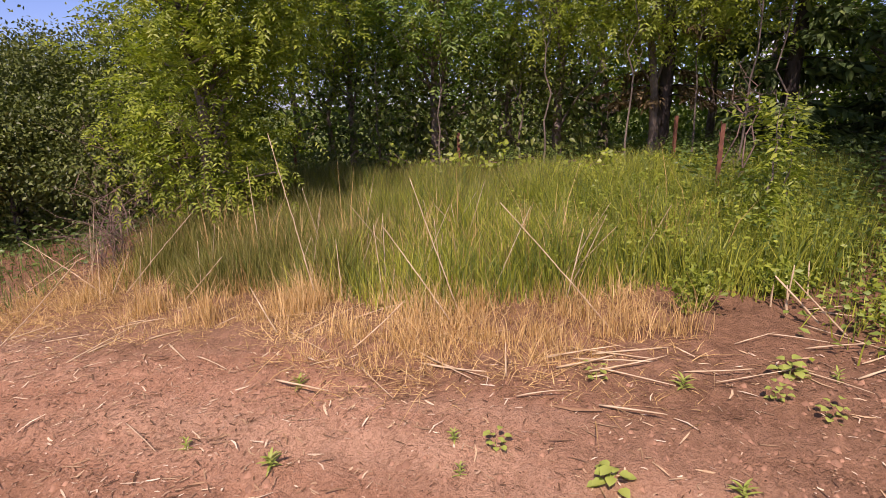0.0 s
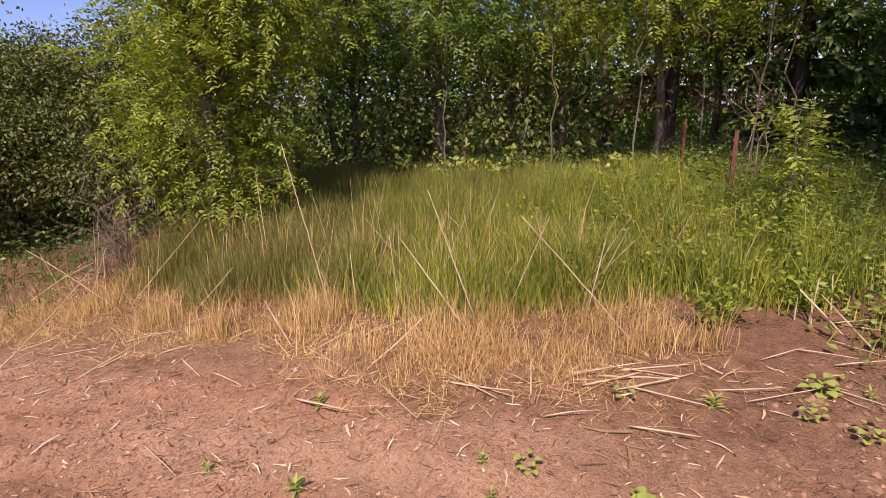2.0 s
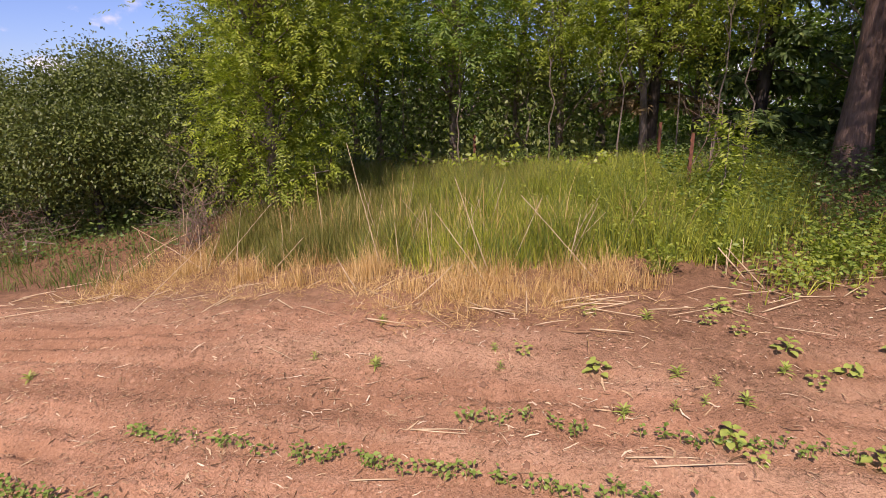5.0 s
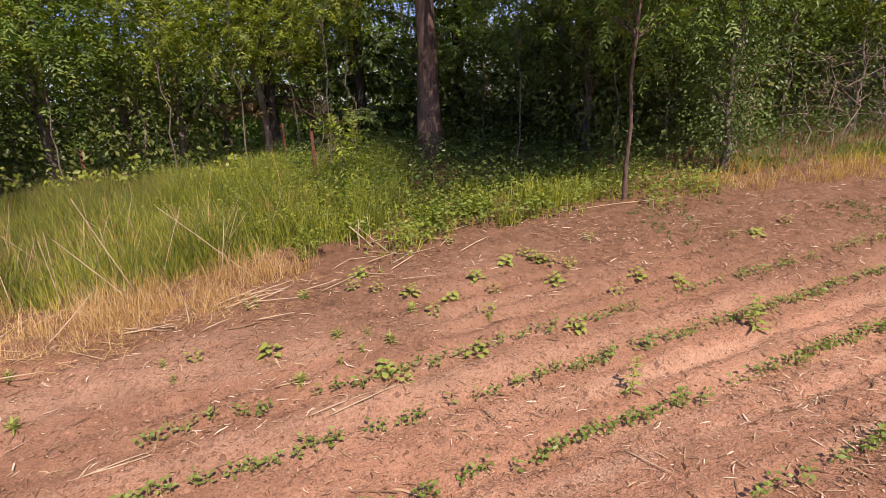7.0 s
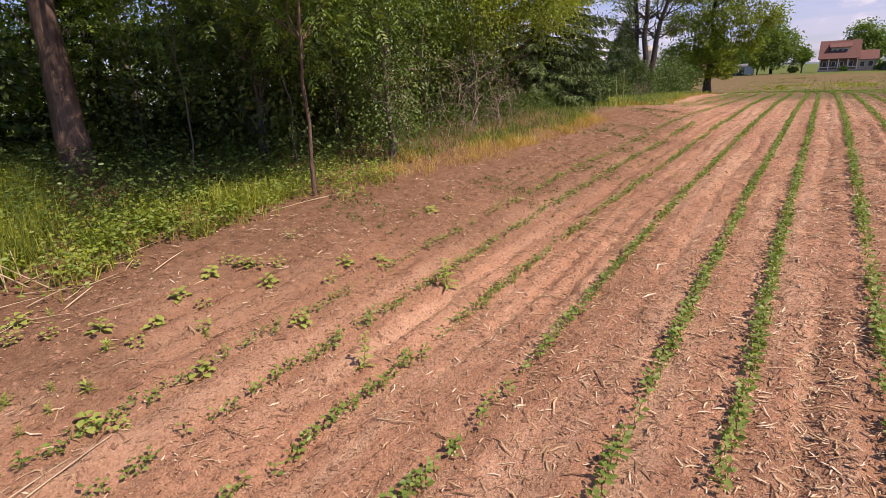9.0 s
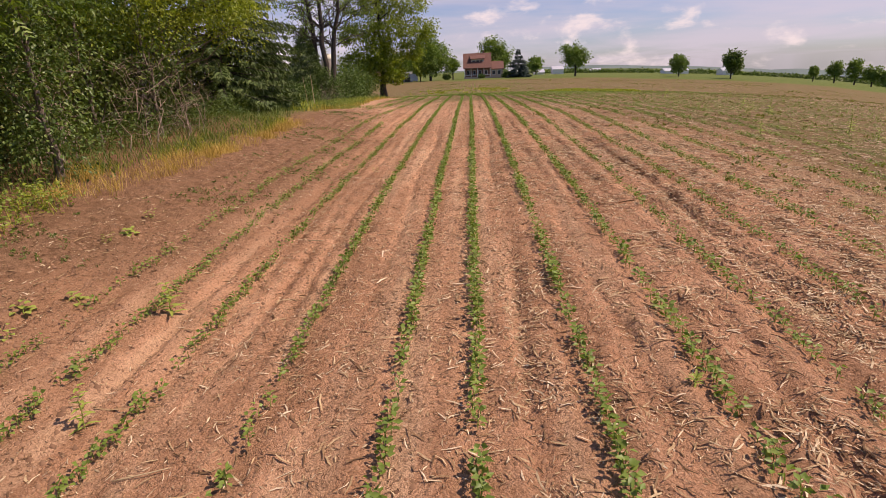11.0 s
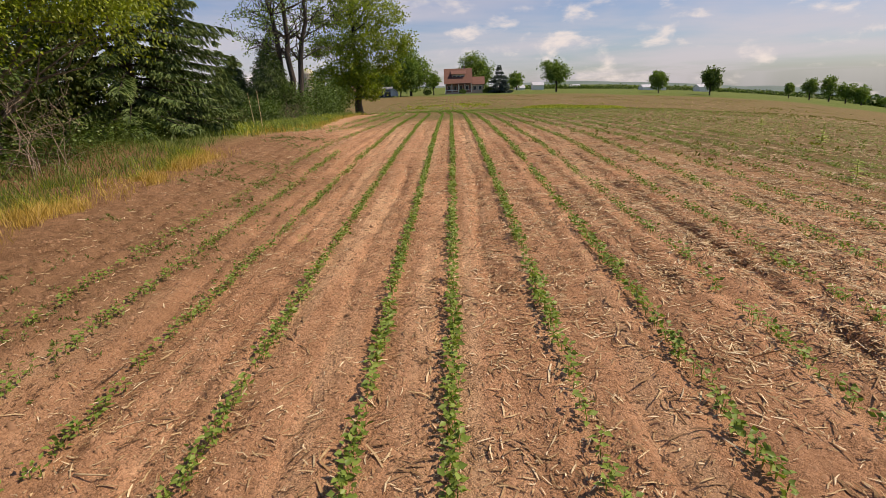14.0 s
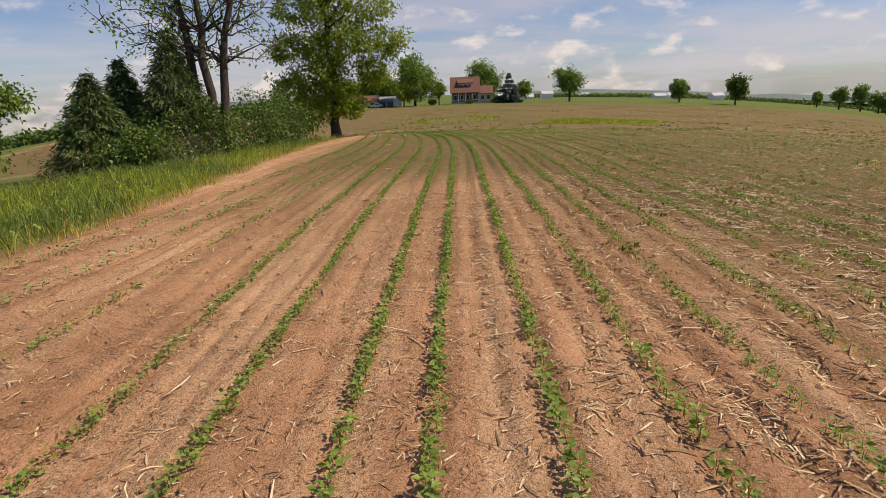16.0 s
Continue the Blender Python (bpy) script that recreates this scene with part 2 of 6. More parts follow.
def tubes(paths, sides=6):
    """Many tapered tubes in one mesh. paths: list of (points (k, 3), radii (k,))."""
    vs, fs, base = [], [], 0
    ang = np.linspace(0, 2 * np.pi, sides, endpoint=False)
    for pts, rad in paths:
        pts = np.asarray(pts, float)
        rad = np.asarray(rad, float)
        k = len(pts)
        d = unit(np.gradient(pts, axis=0))
        ref = np.where(np.abs(d[:, 2:3]) > 0.9, [[1.0, 0, 0]], [[0, 0, 1.0]])
        u = unit(np.cross(d, ref))
        w = np.cross(d, u)
        ring = pts[:, None] + rad[:, None, None] * (np.cos(ang)[None, :, None] * u[:, None] + np.sin(ang)[None, :, None] * w[:, None])
        vs.append(ring.reshape(-1, 3))
        i = np.arange(k - 1)[:, None] * sides + np.arange(sides)[None]
        j = np.arange(k - 1)[:, None] * sides + (np.arange(sides)[None] + 1) % sides
        fs.append(base + np.stack([i, j, j + sides, i + sides], -1).reshape(-1, 4))
        base += k * sides
    return np.concatenate(vs), np.concatenate(fs)


def tube_mesh(name, paths, mat, sides=6):
    return fast_mesh(name, *tubes(paths, sides), mat, True)


def leaves(base, along, length, width, fold=0.25, face=None):
    """Folded leaves: base (n, 3), along (n, 3) unit, length and width (n,)."""
    n = len(base)
    if face is None:
        face = unit(rng.normal(size=(n, 3)) * 0.6 + [0, 0, 1.0])
    side = unit(np.cross(along, face))
    up = np.cross(side, along)
    L, Wd = np.asarray(length).reshape(-1, 1) * np.ones((n, 1)), np.asarray(width).reshape(-1, 1) * np.ones((n, 1))
    mid = base + along * L * 0.42
    tip = base + along * L - up * L * 0.12
    a = mid + side * Wd * 0.5 + up * Wd * fold
    b = mid - side * Wd * 0.5 + up * Wd * fold
    v = np.stack([base, a, tip, b], 1).reshape(-1, 3)
    i = np.arange(n)[:, None] * 4
    f = np.concatenate([i + [0, 1, 2], i + [0, 2, 3]])
    return v, f


def sprays(at, along, length, leaflets=9, leaflet=0.10, width=0.036, droop=0.22):
    """Compound leaves: leaflets in pairs along a drooping stalk."""
    n = len(at)
    length = np.asarray(length).reshape(-1, 1) * np.ones((n, 1))
    face = unit(np.cross(np.cross(along, [0, 0, 1.0]) + rng.normal(size=(n, 3)) * 0.25, along))
    side = unit(np.cross(along, face))
    B, A, Ls, Fc = [], [], [], []
    for k in range(leaflets):
        s = (0.25 + 0.75 * (k // 2 * 2) / max(leaflets - 1, 1)) if k < leaflets - 1 else 1.0
        sg = 1 if k % 2 else -1
        p = at + along * length * s - np.array([0, 0, 1.0]) * length * droop * s * s
        d = along * (0.55 if k < leaflets - 1 else 1.0) + (side * sg * 0.9 if k < leaflets - 1 else 0) - np.array([0, 0, 0.12])
        B.append(p)
        A.append(unit(d + rng.normal(size=(n, 3)) * 0.16))
        Ls.append(leaflet * (0.75 + 0.5 * rng.random((n, 1))) * (0.75 + 0.5 * np.sin(np.pi * s)))
        Fc.append(unit(face + rng.normal(size=(n, 3)) * 0.25))
    B, A, Ls, Fc = (np.concatenate(q) for q in (B, A, Ls, Fc))
    return leaves(B, A, Ls[:, 0], Ls[:, 0] * (width / leaflet), 0.18, Fc)


def join_arrays(sets):
    vs, fs, base = [], [], 0
    for v, f in sets:
        vs.append(v)
        fs.append(f + base)
        base += len(v)
    return np.concatenate(vs), np.concatenate(fs)


def blades(base, height, width, lean, bend=0.35):
    """Grass blades of three faces each: base (n, 3), the rest (n,); lean (n, 2)."""
    n = len(base)
    h, w = np.asarray(height).reshape(-1, 1) * np.ones((n, 1)), np.asarray(width).reshape(-1, 1) * np.ones((n, 1))
    a = rng.random(n) * 2 * np.pi
    s = np.stack([np.cos(a), np.sin(a), 0 * a], -1)
    ln = np.concatenate([lean, np.zeros((n, 1))], 1)
    up = np.array([0, 0, 1.0])
    m = base + up * h * 0.55 + ln * h * 0.4
    t = base + up * h * (1 - bend * 0.35) + ln * h
    v = np.stack([base - s * w / 2, base + s * w / 2, m + s * w * 0.4, m - s * w * 0.4, t], 1).reshape(-1, 3)
    i = np.arange(n)[:, None] * 5
    f = np.concatenate([i + [0, 1, 2], i + [0, 2, 3], i + [3, 2, 4]])
    return v, f


# ---- the lie of the land ----
BANK_X = (-100, -20, -13.6, -8.2, -5.1, -4.6, -4.1, -3.6, -3.04, -2.62, -2.04, 0, 3.4, 100)
BANK_Z = (-0.7, 0.5, 0.76, 0.71, 0.50, 0.46, 0.40, 0.31, 0.16, 0.05, -0.09, 0.0, 0.15, 0.2)
RISE_Y = (-100, -34, -5, 0, 8.5, 17, 25.5, 34, 46, 60, 77, 102, 170, 221, 290, 600, 3000)
RISE_Z = (-3.8, -1.2, -0.19, 0, 0.33, 0.49, 0.48, 0.34, 0.0, -0.6, -1.45, -2.3, -2.2, -1.6, -2.4, -5.0, -9.0)
ROWS_X = [-3.04, -2.62, -2.08, -1.25, -0.42, 0.095, 0.81, 1.53] + [2.22 + 0.72 * k for k in range(30)]
WOODS_Y = (-40, -7.2, -5.5, -3, -1, 0, 1, 2.4, 4, 6, 9, 12, 15, 18, 24, 28, 40, 60, 68, 76, 120, 400)
WOODS_X = (-4.4, -4.5, -4.95, -4.55, -4.35, -4.35, -4.6, -4.95, -5.0, -4.6, -4.15, -4.2, -4.4, -4.7, -5.1, -5.6, -6.7, -8.1, -14, -60, -110, -200)


def vale(x, y):
    """The field lies on a broad back of land that falls away to both sides."""
    t = np.abs(x) / np.maximum(np.maximum(y, np.abs(x)), 1.0)
    side = np.where(x > 0, 0.072 * smooth_step(2, 12, x) * smooth_step(-20, 8, y), 0.062 * smooth_step(35, 110, np.hypot(x, y)) * smooth_step(20, 60, y))
    return side * t * t * np.hypot(x, y)


def land(x, y):
    """Height of the ground without its small relief."""
    x, y = np.asarray(x, float), np.asarray(y, float)
    inner = smooth_step(-5.2, -7.2, x)
    w = (smooth_step(-7.6, -0.8, y) * (1 - inner) + smooth_step(-10.0, -4.2, y) * inner) * (1 - smooth_step(16, 28, y))
    fall = smooth_step(17, 30, y) * (1 - smooth_step(60, 110, y)) * 0.085 * np.clip(-8.5 - x, 0, 22) + 0.0 * y
    back = np.interp(x, BANK_X, BANK_Z)
    return np.interp(y, RISE_Y, RISE_Z) + back * w - fall - vale(x, y)


def field_edge(y):
    return np.interp(y, WOODS_Y, WOODS_X)


def row_bend(y):
    """The rows swing towards the woods at the far headland."""
    return -0.0037 * np.clip(np.asarray(y, float) - 35, 0, None) ** 2


def relief(x, y):
    """Furrows, wheel marks and clods of the field."""
    edge = field_edge(y)
    field = smooth_step(-0.2, 1.2, x - edge)
    x = x - row_bend(y)
    near = 1 - smooth_step(28, 60, np.hypot(x, y))
    z = np.zeros_like(x)
    for k, c in enumerate(ROWS_X[:26]):
        z = z - (0.014 + 0.008 * (c > 1)) * np.exp(-((x - c) / 0.08) ** 2) + (0.012 + 0.006 * (c > 1)) * np.exp(-((np.abs(x - c) - 0.17) / 0.08) ** 2)
    for c in (-3.8, -3.55, -3.3, -2.34, -1.80, -1.52, -0.83, 0.45, 1.17, 1.9, 2.6):
        z = z - (0.026 + 0.016 * (y < 4) * (c < -1)) * np.exp(-((x - c - 0.05 * np.sin(y * 0.9 + c * 5)) / 0.06) ** 2) * (0.25 + 1.5 * smooth_step(-0.3, 0.4, lump(x, y * 0.5, 0.6, 6)))
    return z * field * near


def lump(x, y, s, seed):
    """Smooth value noise on a lattice of size s."""
    g = np.random.default_rng(seed).random((257, 257))
    u, v = x / s, y / s
    i, j = np.floor(u).astype(int), np.floor(v).astype(int)
    a, b = u - i, v - j
    a, b = a * a * (3 - 2 * a), b * b * (3 - 2 * b)
    i, j, i1, j1 = i % 257, j % 257, (i + 1) % 257, (j + 1) % 257
    return (g[i, j] * (1 - a) + g[i1, j] * a) * (1 - b) + (g[i, j1] * (1 - a) + g[i1, j1] * a) * b - 0.5


def surface(x, y):
    """Height of the ground as built."""
    x, y = np.asarray(x, float), np.asarray(y, float)
    near = 1 - smooth_step(22, 45, np.hypot(x, y - 10))
    z = land(x, y) + relief(x, y)
    z = z + near * (0.020 * lump(x, y, 0.7, 1) + 0.030 * lump(x, y, 0.26, 2) + 0.036 * lump(x, y, 0.12, 3) * (0.5 + smooth_step(-0.2, 0.3, lump(x, y, 0.9, 5))) + 0.020 * lump(x, y, 0.075, 7) * smooth_step(-0.15, 0.3, lump(x, y, 1.1, 8)))
    return z + (1 - near) * 0.10 * lump(x, y, 6.0, 4)


def spaced(lo, hi, a, b, fine, growth):
    """Grid lines: fine between a and b, growing away from it out to lo and hi."""
    mid = list(np.arange(a, b, fine))
    up, s = [b], fine
    while up[-1] < hi:
        s *= growth
        up.append(min(up[-1] + s, hi))
    down, s = [a], fine
    while down[-1] > lo:
        s *= growth
        down.append(max(down[-1] - s, lo))
    return np.array(sorted(set(down[1:])) + mid + up)


def noise_col(n, l, vector, scale, amount):
    """A small random offset for a texture's place."""
    t = n.new("ShaderNodeTexNoise")
    t.inputs["Scale"].default_value = scale
    t.inputs["Detail"].default_value = 3
    l.new(vector, t.inputs["Vector"])
    k = n.new("ShaderNodeVectorMath")
    k.operation = "SCALE"
    k.inputs["Scale"].default_value = amount
    l.new(t.outputs["Color"], k.inputs[0])
    return k.outputs[0]


def ground_material():
    m, n, l, b = material("field_soil")
    geo = n.new("ShaderNodeNewGeometry")
    pos = geo.outputs["Position"]
    fine = noise_tex(n, l, pos, 34, 6, 0.7)
    mid = noise_tex(n, l, pos, 3.2, 5, 0.6)
    big = noise_tex(n, l, pos, 0.55, 4, 0.5)
    soil = mix(n, l, 0.5, ramp(n, l, fine, [(0.34, (0.168, 0.080, 0.039)), (0.46, (0.582, 0.306, 0.168)), (0.70, (0.900, 0.574, 0.350))]),
               ramp(n, l, mid, [(0.32, (0.231, 0.114, 0.059)), (0.5, (0.559, 0.297, 0.164)), (0.68, (0.852, 0.497, 0.299))]))
    soil = mix(n, l, 0.3, soil, ramp(n, l, big, [(0.35, (0.388, 0.196, 0.101)), (0.65, (0.804, 0.453, 0.262))]))

    lane = n.new("ShaderNodeMapping")
    lane.inputs["Scale"].default_value = (2.6, 0.16, 1)
    l.new(pos, lane.inputs["Vector"])
    band = noise_tex(n, l, lane.outputs[0], 1.0, 5, 0.6)
    soil = mix(n, l, 0.30, soil, ramp(n, l, band, [(0.36, (0.211, 0.105, 0.053)), (0.5, (0.582, 0.306, 0.173)), (0.62, (0.900, 0.638, 0.402))]))

    # crumbs: cells of two sizes, dark in the joints
    crumb = n.new("ShaderNodeTexVoronoi")
    crumb.inputs["Scale"].default_value = 70
    crumb.inputs["Randomness"].default_value = 1.0
    stir = n.new("ShaderNodeVectorMath")
    stir.operation = "ADD"
    l.new(pos, stir.inputs[0])
    l.new(noise_col(n, l, pos, 9.0, 0.12), stir.inputs[1])
    l.new(stir.outputs[0], crumb.inputs["Vector"])
    soil = mix(n, l, ramp(n, l, crumb.outputs["Distance"], [(0.35, (0, 0, 0)), (0.85, (0.42, 0.42, 0.42))]), soil, (0.20, 0.095, 0.046))

    # dark crumb spots and pale dry flakes strewn in patches
    where = ramp(n, l, noise_tex(n, l, pos, 1.7, 4, 0.6), [(0.38, (0.25, 0.25, 0.25)), (0.62, (1, 1, 1))])
    spots = mix(n, l, 1.0, ramp(n, l, noise_tex(n, l, stir.outputs[0], 30, 3, 0.7), [(0.57, (0, 0, 0)), (0.63, (0.75, 0.75, 0.75))]), where, "MULTIPLY")
    soil = mix(n, l, spots, soil, (0.15, 0.072, 0.036))
    flakes = mix(n, l, 1.0, ramp(n, l, noise_tex(n, l, pos, 46, 2, 0.6), [(0.64, (0, 0, 0)), (0.69, (0.7, 0.7, 0.7))]), where, "MULTIPLY")
    soil = mix(n, l, flakes, soil, (0.74, 0.50, 0.33))

    def zone(name):
        a = n.new("ShaderNodeAttribute")
        a.attribute_name = name
        return a.outputs["Fac"]

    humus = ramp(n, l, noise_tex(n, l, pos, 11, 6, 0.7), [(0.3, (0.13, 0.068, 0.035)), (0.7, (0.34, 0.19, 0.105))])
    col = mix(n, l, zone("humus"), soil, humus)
    stub = mix(n, l, ramp(n, l, noise_tex(n, l, pos, 0.9, 6, 0.75), [(0.42, (0, 0, 0)), (0.62, (1, 1, 1))]), (0.190, 0.122, 0.055), (0.115, 0.118, 0.034))
    stub = mix(n, l, ramp(n, l, noise_tex(n, l, pos, 5.0, 4, 0.8), [(0.55, (0, 0, 0)), (0.74, (0.8, 0.8, 0.8))]), stub, (0.42, 0.32, 0.18))
    col = mix(n, l, zone("stubble"), col, stub)
    turf = mix(n, l, ramp(n, l, noise_tex(n, l, pos, 0.35, 6, 0.7), [(0.35, (0, 0, 0)), (0.7, (1, 1, 1))]), (0.085, 0.125, 0.022), (0.16, 0.19, 0.045))
    col = mix(n, l, zone("turf"), col, turf)
    l.new(col, b.inputs["Base Color"])
    b.inputs["Roughness"].default_value = 0.95
    b.inputs["Specular IOR Level"].default_value = 0.15
    lumps = ramp(n, l, crumb.outputs["Distance"], [(0.0, (1, 1, 1)), (0.8, (0, 0, 0))])
    bump(n, l, b, mix(n, l, 0.10, mix(n, l, 0.55, fine, noise_tex(n, l, pos, 12, 7, 0.8)), lumps), 1.0, 0.06)
    return m


def build_ground():
    xs = spaced(-1500, 1500, -4.7, 3.0, 0.036, 1.085)
    ys = spaced(-300, 2600, -4.5, 14.0, 0.06, 1.07)
    X, Y = np.meshgrid(xs, ys)
    Z = surface(X, Y)
    v = np.stack([X, Y, Z], -1).reshape(-1, 3)
    nx, ny = len(xs), len(ys)
    i = (np.arange(ny - 1)[:, None] * nx + np.arange(nx - 1)[None]).ravel()
    f = np.stack([i, i + 1, i + nx + 1, i + nx], -1)
    me = fast_mesh("ground", v, f, ground_material(), True)
    edge = field_edge(Y)
    wob = lump(X, Y, 0.7, 11) * 0.9
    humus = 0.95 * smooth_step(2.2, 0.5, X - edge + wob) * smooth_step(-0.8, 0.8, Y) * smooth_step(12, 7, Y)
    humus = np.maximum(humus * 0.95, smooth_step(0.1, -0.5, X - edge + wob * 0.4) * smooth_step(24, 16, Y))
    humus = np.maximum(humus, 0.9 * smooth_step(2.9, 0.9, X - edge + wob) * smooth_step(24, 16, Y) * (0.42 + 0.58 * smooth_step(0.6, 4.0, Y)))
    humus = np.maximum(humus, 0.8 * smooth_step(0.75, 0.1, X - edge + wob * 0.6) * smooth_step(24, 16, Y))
    far = np.hypot(X, np.clip(Y - 12, 0, None))
    stub = smooth_step(8, 26, far + 3.4 * np.clip(X - 1.5, 0, 40) + 6 * lump(X, Y, 4.0, 12)) * 0.95
    stub = stub * smooth_step(0.0, 2.5, X - edge)
    end = 205 - 0.22 * X + 4 * lump(X, Y, 30, 13)
    turf = smooth_step(-1, 1, Y - end)
    turf = np.maximum(turf, smooth_step(0.2, -0.8, X - edge + wob * 0.5) * smooth_step(15, 19, Y))
    turf = np.maximum(turf, 0.85 * smooth_step(-0.3, -1.2, X - edge) * smooth_step(14, 16, Y))
    patch = smooth_step(1.0, 0.5, np.hypot((X - 20.5) / 8.5, (Y - 96) / 9.0) + 0.5 * lump(X, Y, 2.5, 14))
    patch2 = smooth_step(1.0, 0.4, np.hypot((X + 3.5) / 7, (Y - 112) / 10.0) + 0.7 * lump(X, Y, 2.0, 15))
    turf = np.maximum(turf, np.maximum(patch, 0.5 * patch2))
    turf = np.maximum(turf, smooth_step(160, 175, X + 0 * Y))
    turf = np.maximum(turf, smooth_step(-11.5, -13.5, X + wob) * smooth_step(40, 30, Y))
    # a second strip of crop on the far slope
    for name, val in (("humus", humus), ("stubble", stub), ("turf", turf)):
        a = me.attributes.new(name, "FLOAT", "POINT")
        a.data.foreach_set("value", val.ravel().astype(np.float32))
    return tagged(new("ground", me), "bare reddish field soil with furrows, turning to turf far off", "ground", kind="structure")


build_ground()


# ---- woody plants ----
def crown_points(n, centre, radii, shell=0.55, flat=0.0):
    """Points in an uneven ellipsoid, denser towards its outside."""
    d = unit(rng.normal(size=(n, 3)))
    r = shell + (1 - shell) * rng.random((n, 1)) ** 0.7
    bulge = 1 + 0.25 * np.sin(d[:, :1] * 3.1 + d[:, 1:2] * 4.3 + d[:, 2:] * 2.7 + centre[0])
    p = d * r * bulge * np.asarray(radii)
    return np.asarray(centre) + p, d


def bent(a, b, k=6, sag=0.0, wob=0.05):
    a, b = np.asarray(a, float), np.asarray(b, float)
    t = np.linspace(0, 1, k)[:, None]
    L = np.linalg.norm(b - a)
    p = a * (1 - t) + b * t + np.array([0, 0, 1.0]) * (sag * L * 4 * t * (1 - t))
    w = rng.normal(size=(k, 3)) * wob * L * np.sin(np.pi * t)
    return p + w


def clumps(n_clump, per, centre, radii, size, shell=0.45):
    """Leaf clusters: a clump centre each, with leaves about it, so that the crown keeps gaps."""
    c, d = crown_points(n_clump, centre, radii, shell)
    p = np.repeat(c, per, 0) + rng.normal(size=(n_clump * per, 3)) * np.asarray(size)
    out = unit(np.repeat(d, per, 0) + rng.normal(size=(n_clump * per, 3)) * 0.9)
    out[:, 2] -= 0.15
    return c, p, unit(out)


def broadleaf_tree(name, label, base, height, trunk_r, crowns, mat, compound=True, leaf=0.10, density=1.0, bark=None,
                   lean=(0, 0), group="trees of the woods", limb_from=0.3, clump=0.28, sides=8, limb_max=40, leaflets=9, wob=0.012):
    """crowns: list of (centre offset, radii, number of clumps, leaves each)."""
    bark = bark or M_BARK_GREY
    z0 = float(surface(base[0], base[1])) - 0.05
    t = thing(name, label, "tree", (base[0], base[1], z0), group)
    top = np.array([lean[0], lean[1], height * 0.86])
    trunk = bent((0, 0, 0), top, 12, 0, wob)
    rad = trunk_r * (1 - 0.85 * np.linspace(0, 1, 12) ** 0.9)
    rad[0] *= 1.35
    rad[1] *= 1.1
    part("trunk", tube_mesh("trunk", [(trunk, rad)], bark, sides), None, t)
    limbs, sets = [], []
    for centre, radii, n, per in crowns:
        c, p, out = clumps(int(n * density), per, centre, radii, (clump, clump, clump * 0.7))
        for k in range(min(16, len(c))):
            q = c[rng.integers(len(c))]
            s = np.clip((q[2] - 0.5 * np.hypot(q[0], q[1])) / height, limb_from * 0.5, 0.84) * rng.uniform(0.75, 1.0)
            i = np.clip(s / 0.86 * 11, 0, 11)
            a = trunk[int(i)]
            limbs.append((bent(a, q, 6, 0.06, 0.05), trunk_r * 0.42 * (1 - s * 0.7) * np.array([1, 0.75, 0.55, 0.4, 0.25, 0.1])))
        if compound:
            sets.append(sprays(p, out, rng.uniform(0.17, 0.32, len(p)) * (leaf / 0.06) ** 0.5, leaflets, leaf * 1.08, leaf * 0.42))
        else:
            sets.append(leaves(p, out, leaf * rng.uniform(0.7, 1.3, len(p)), leaf * 0.62 * rng.uniform(0.8, 1.2, len(p)), 0.18))
    for lb in limbs[:limb_max]:
        part("limb", tube_mesh("limb", [lb], bark, 5), None, t)
    part("crown", fast_mesh("crown", *join_arrays(sets), mat), None, t)
    return t


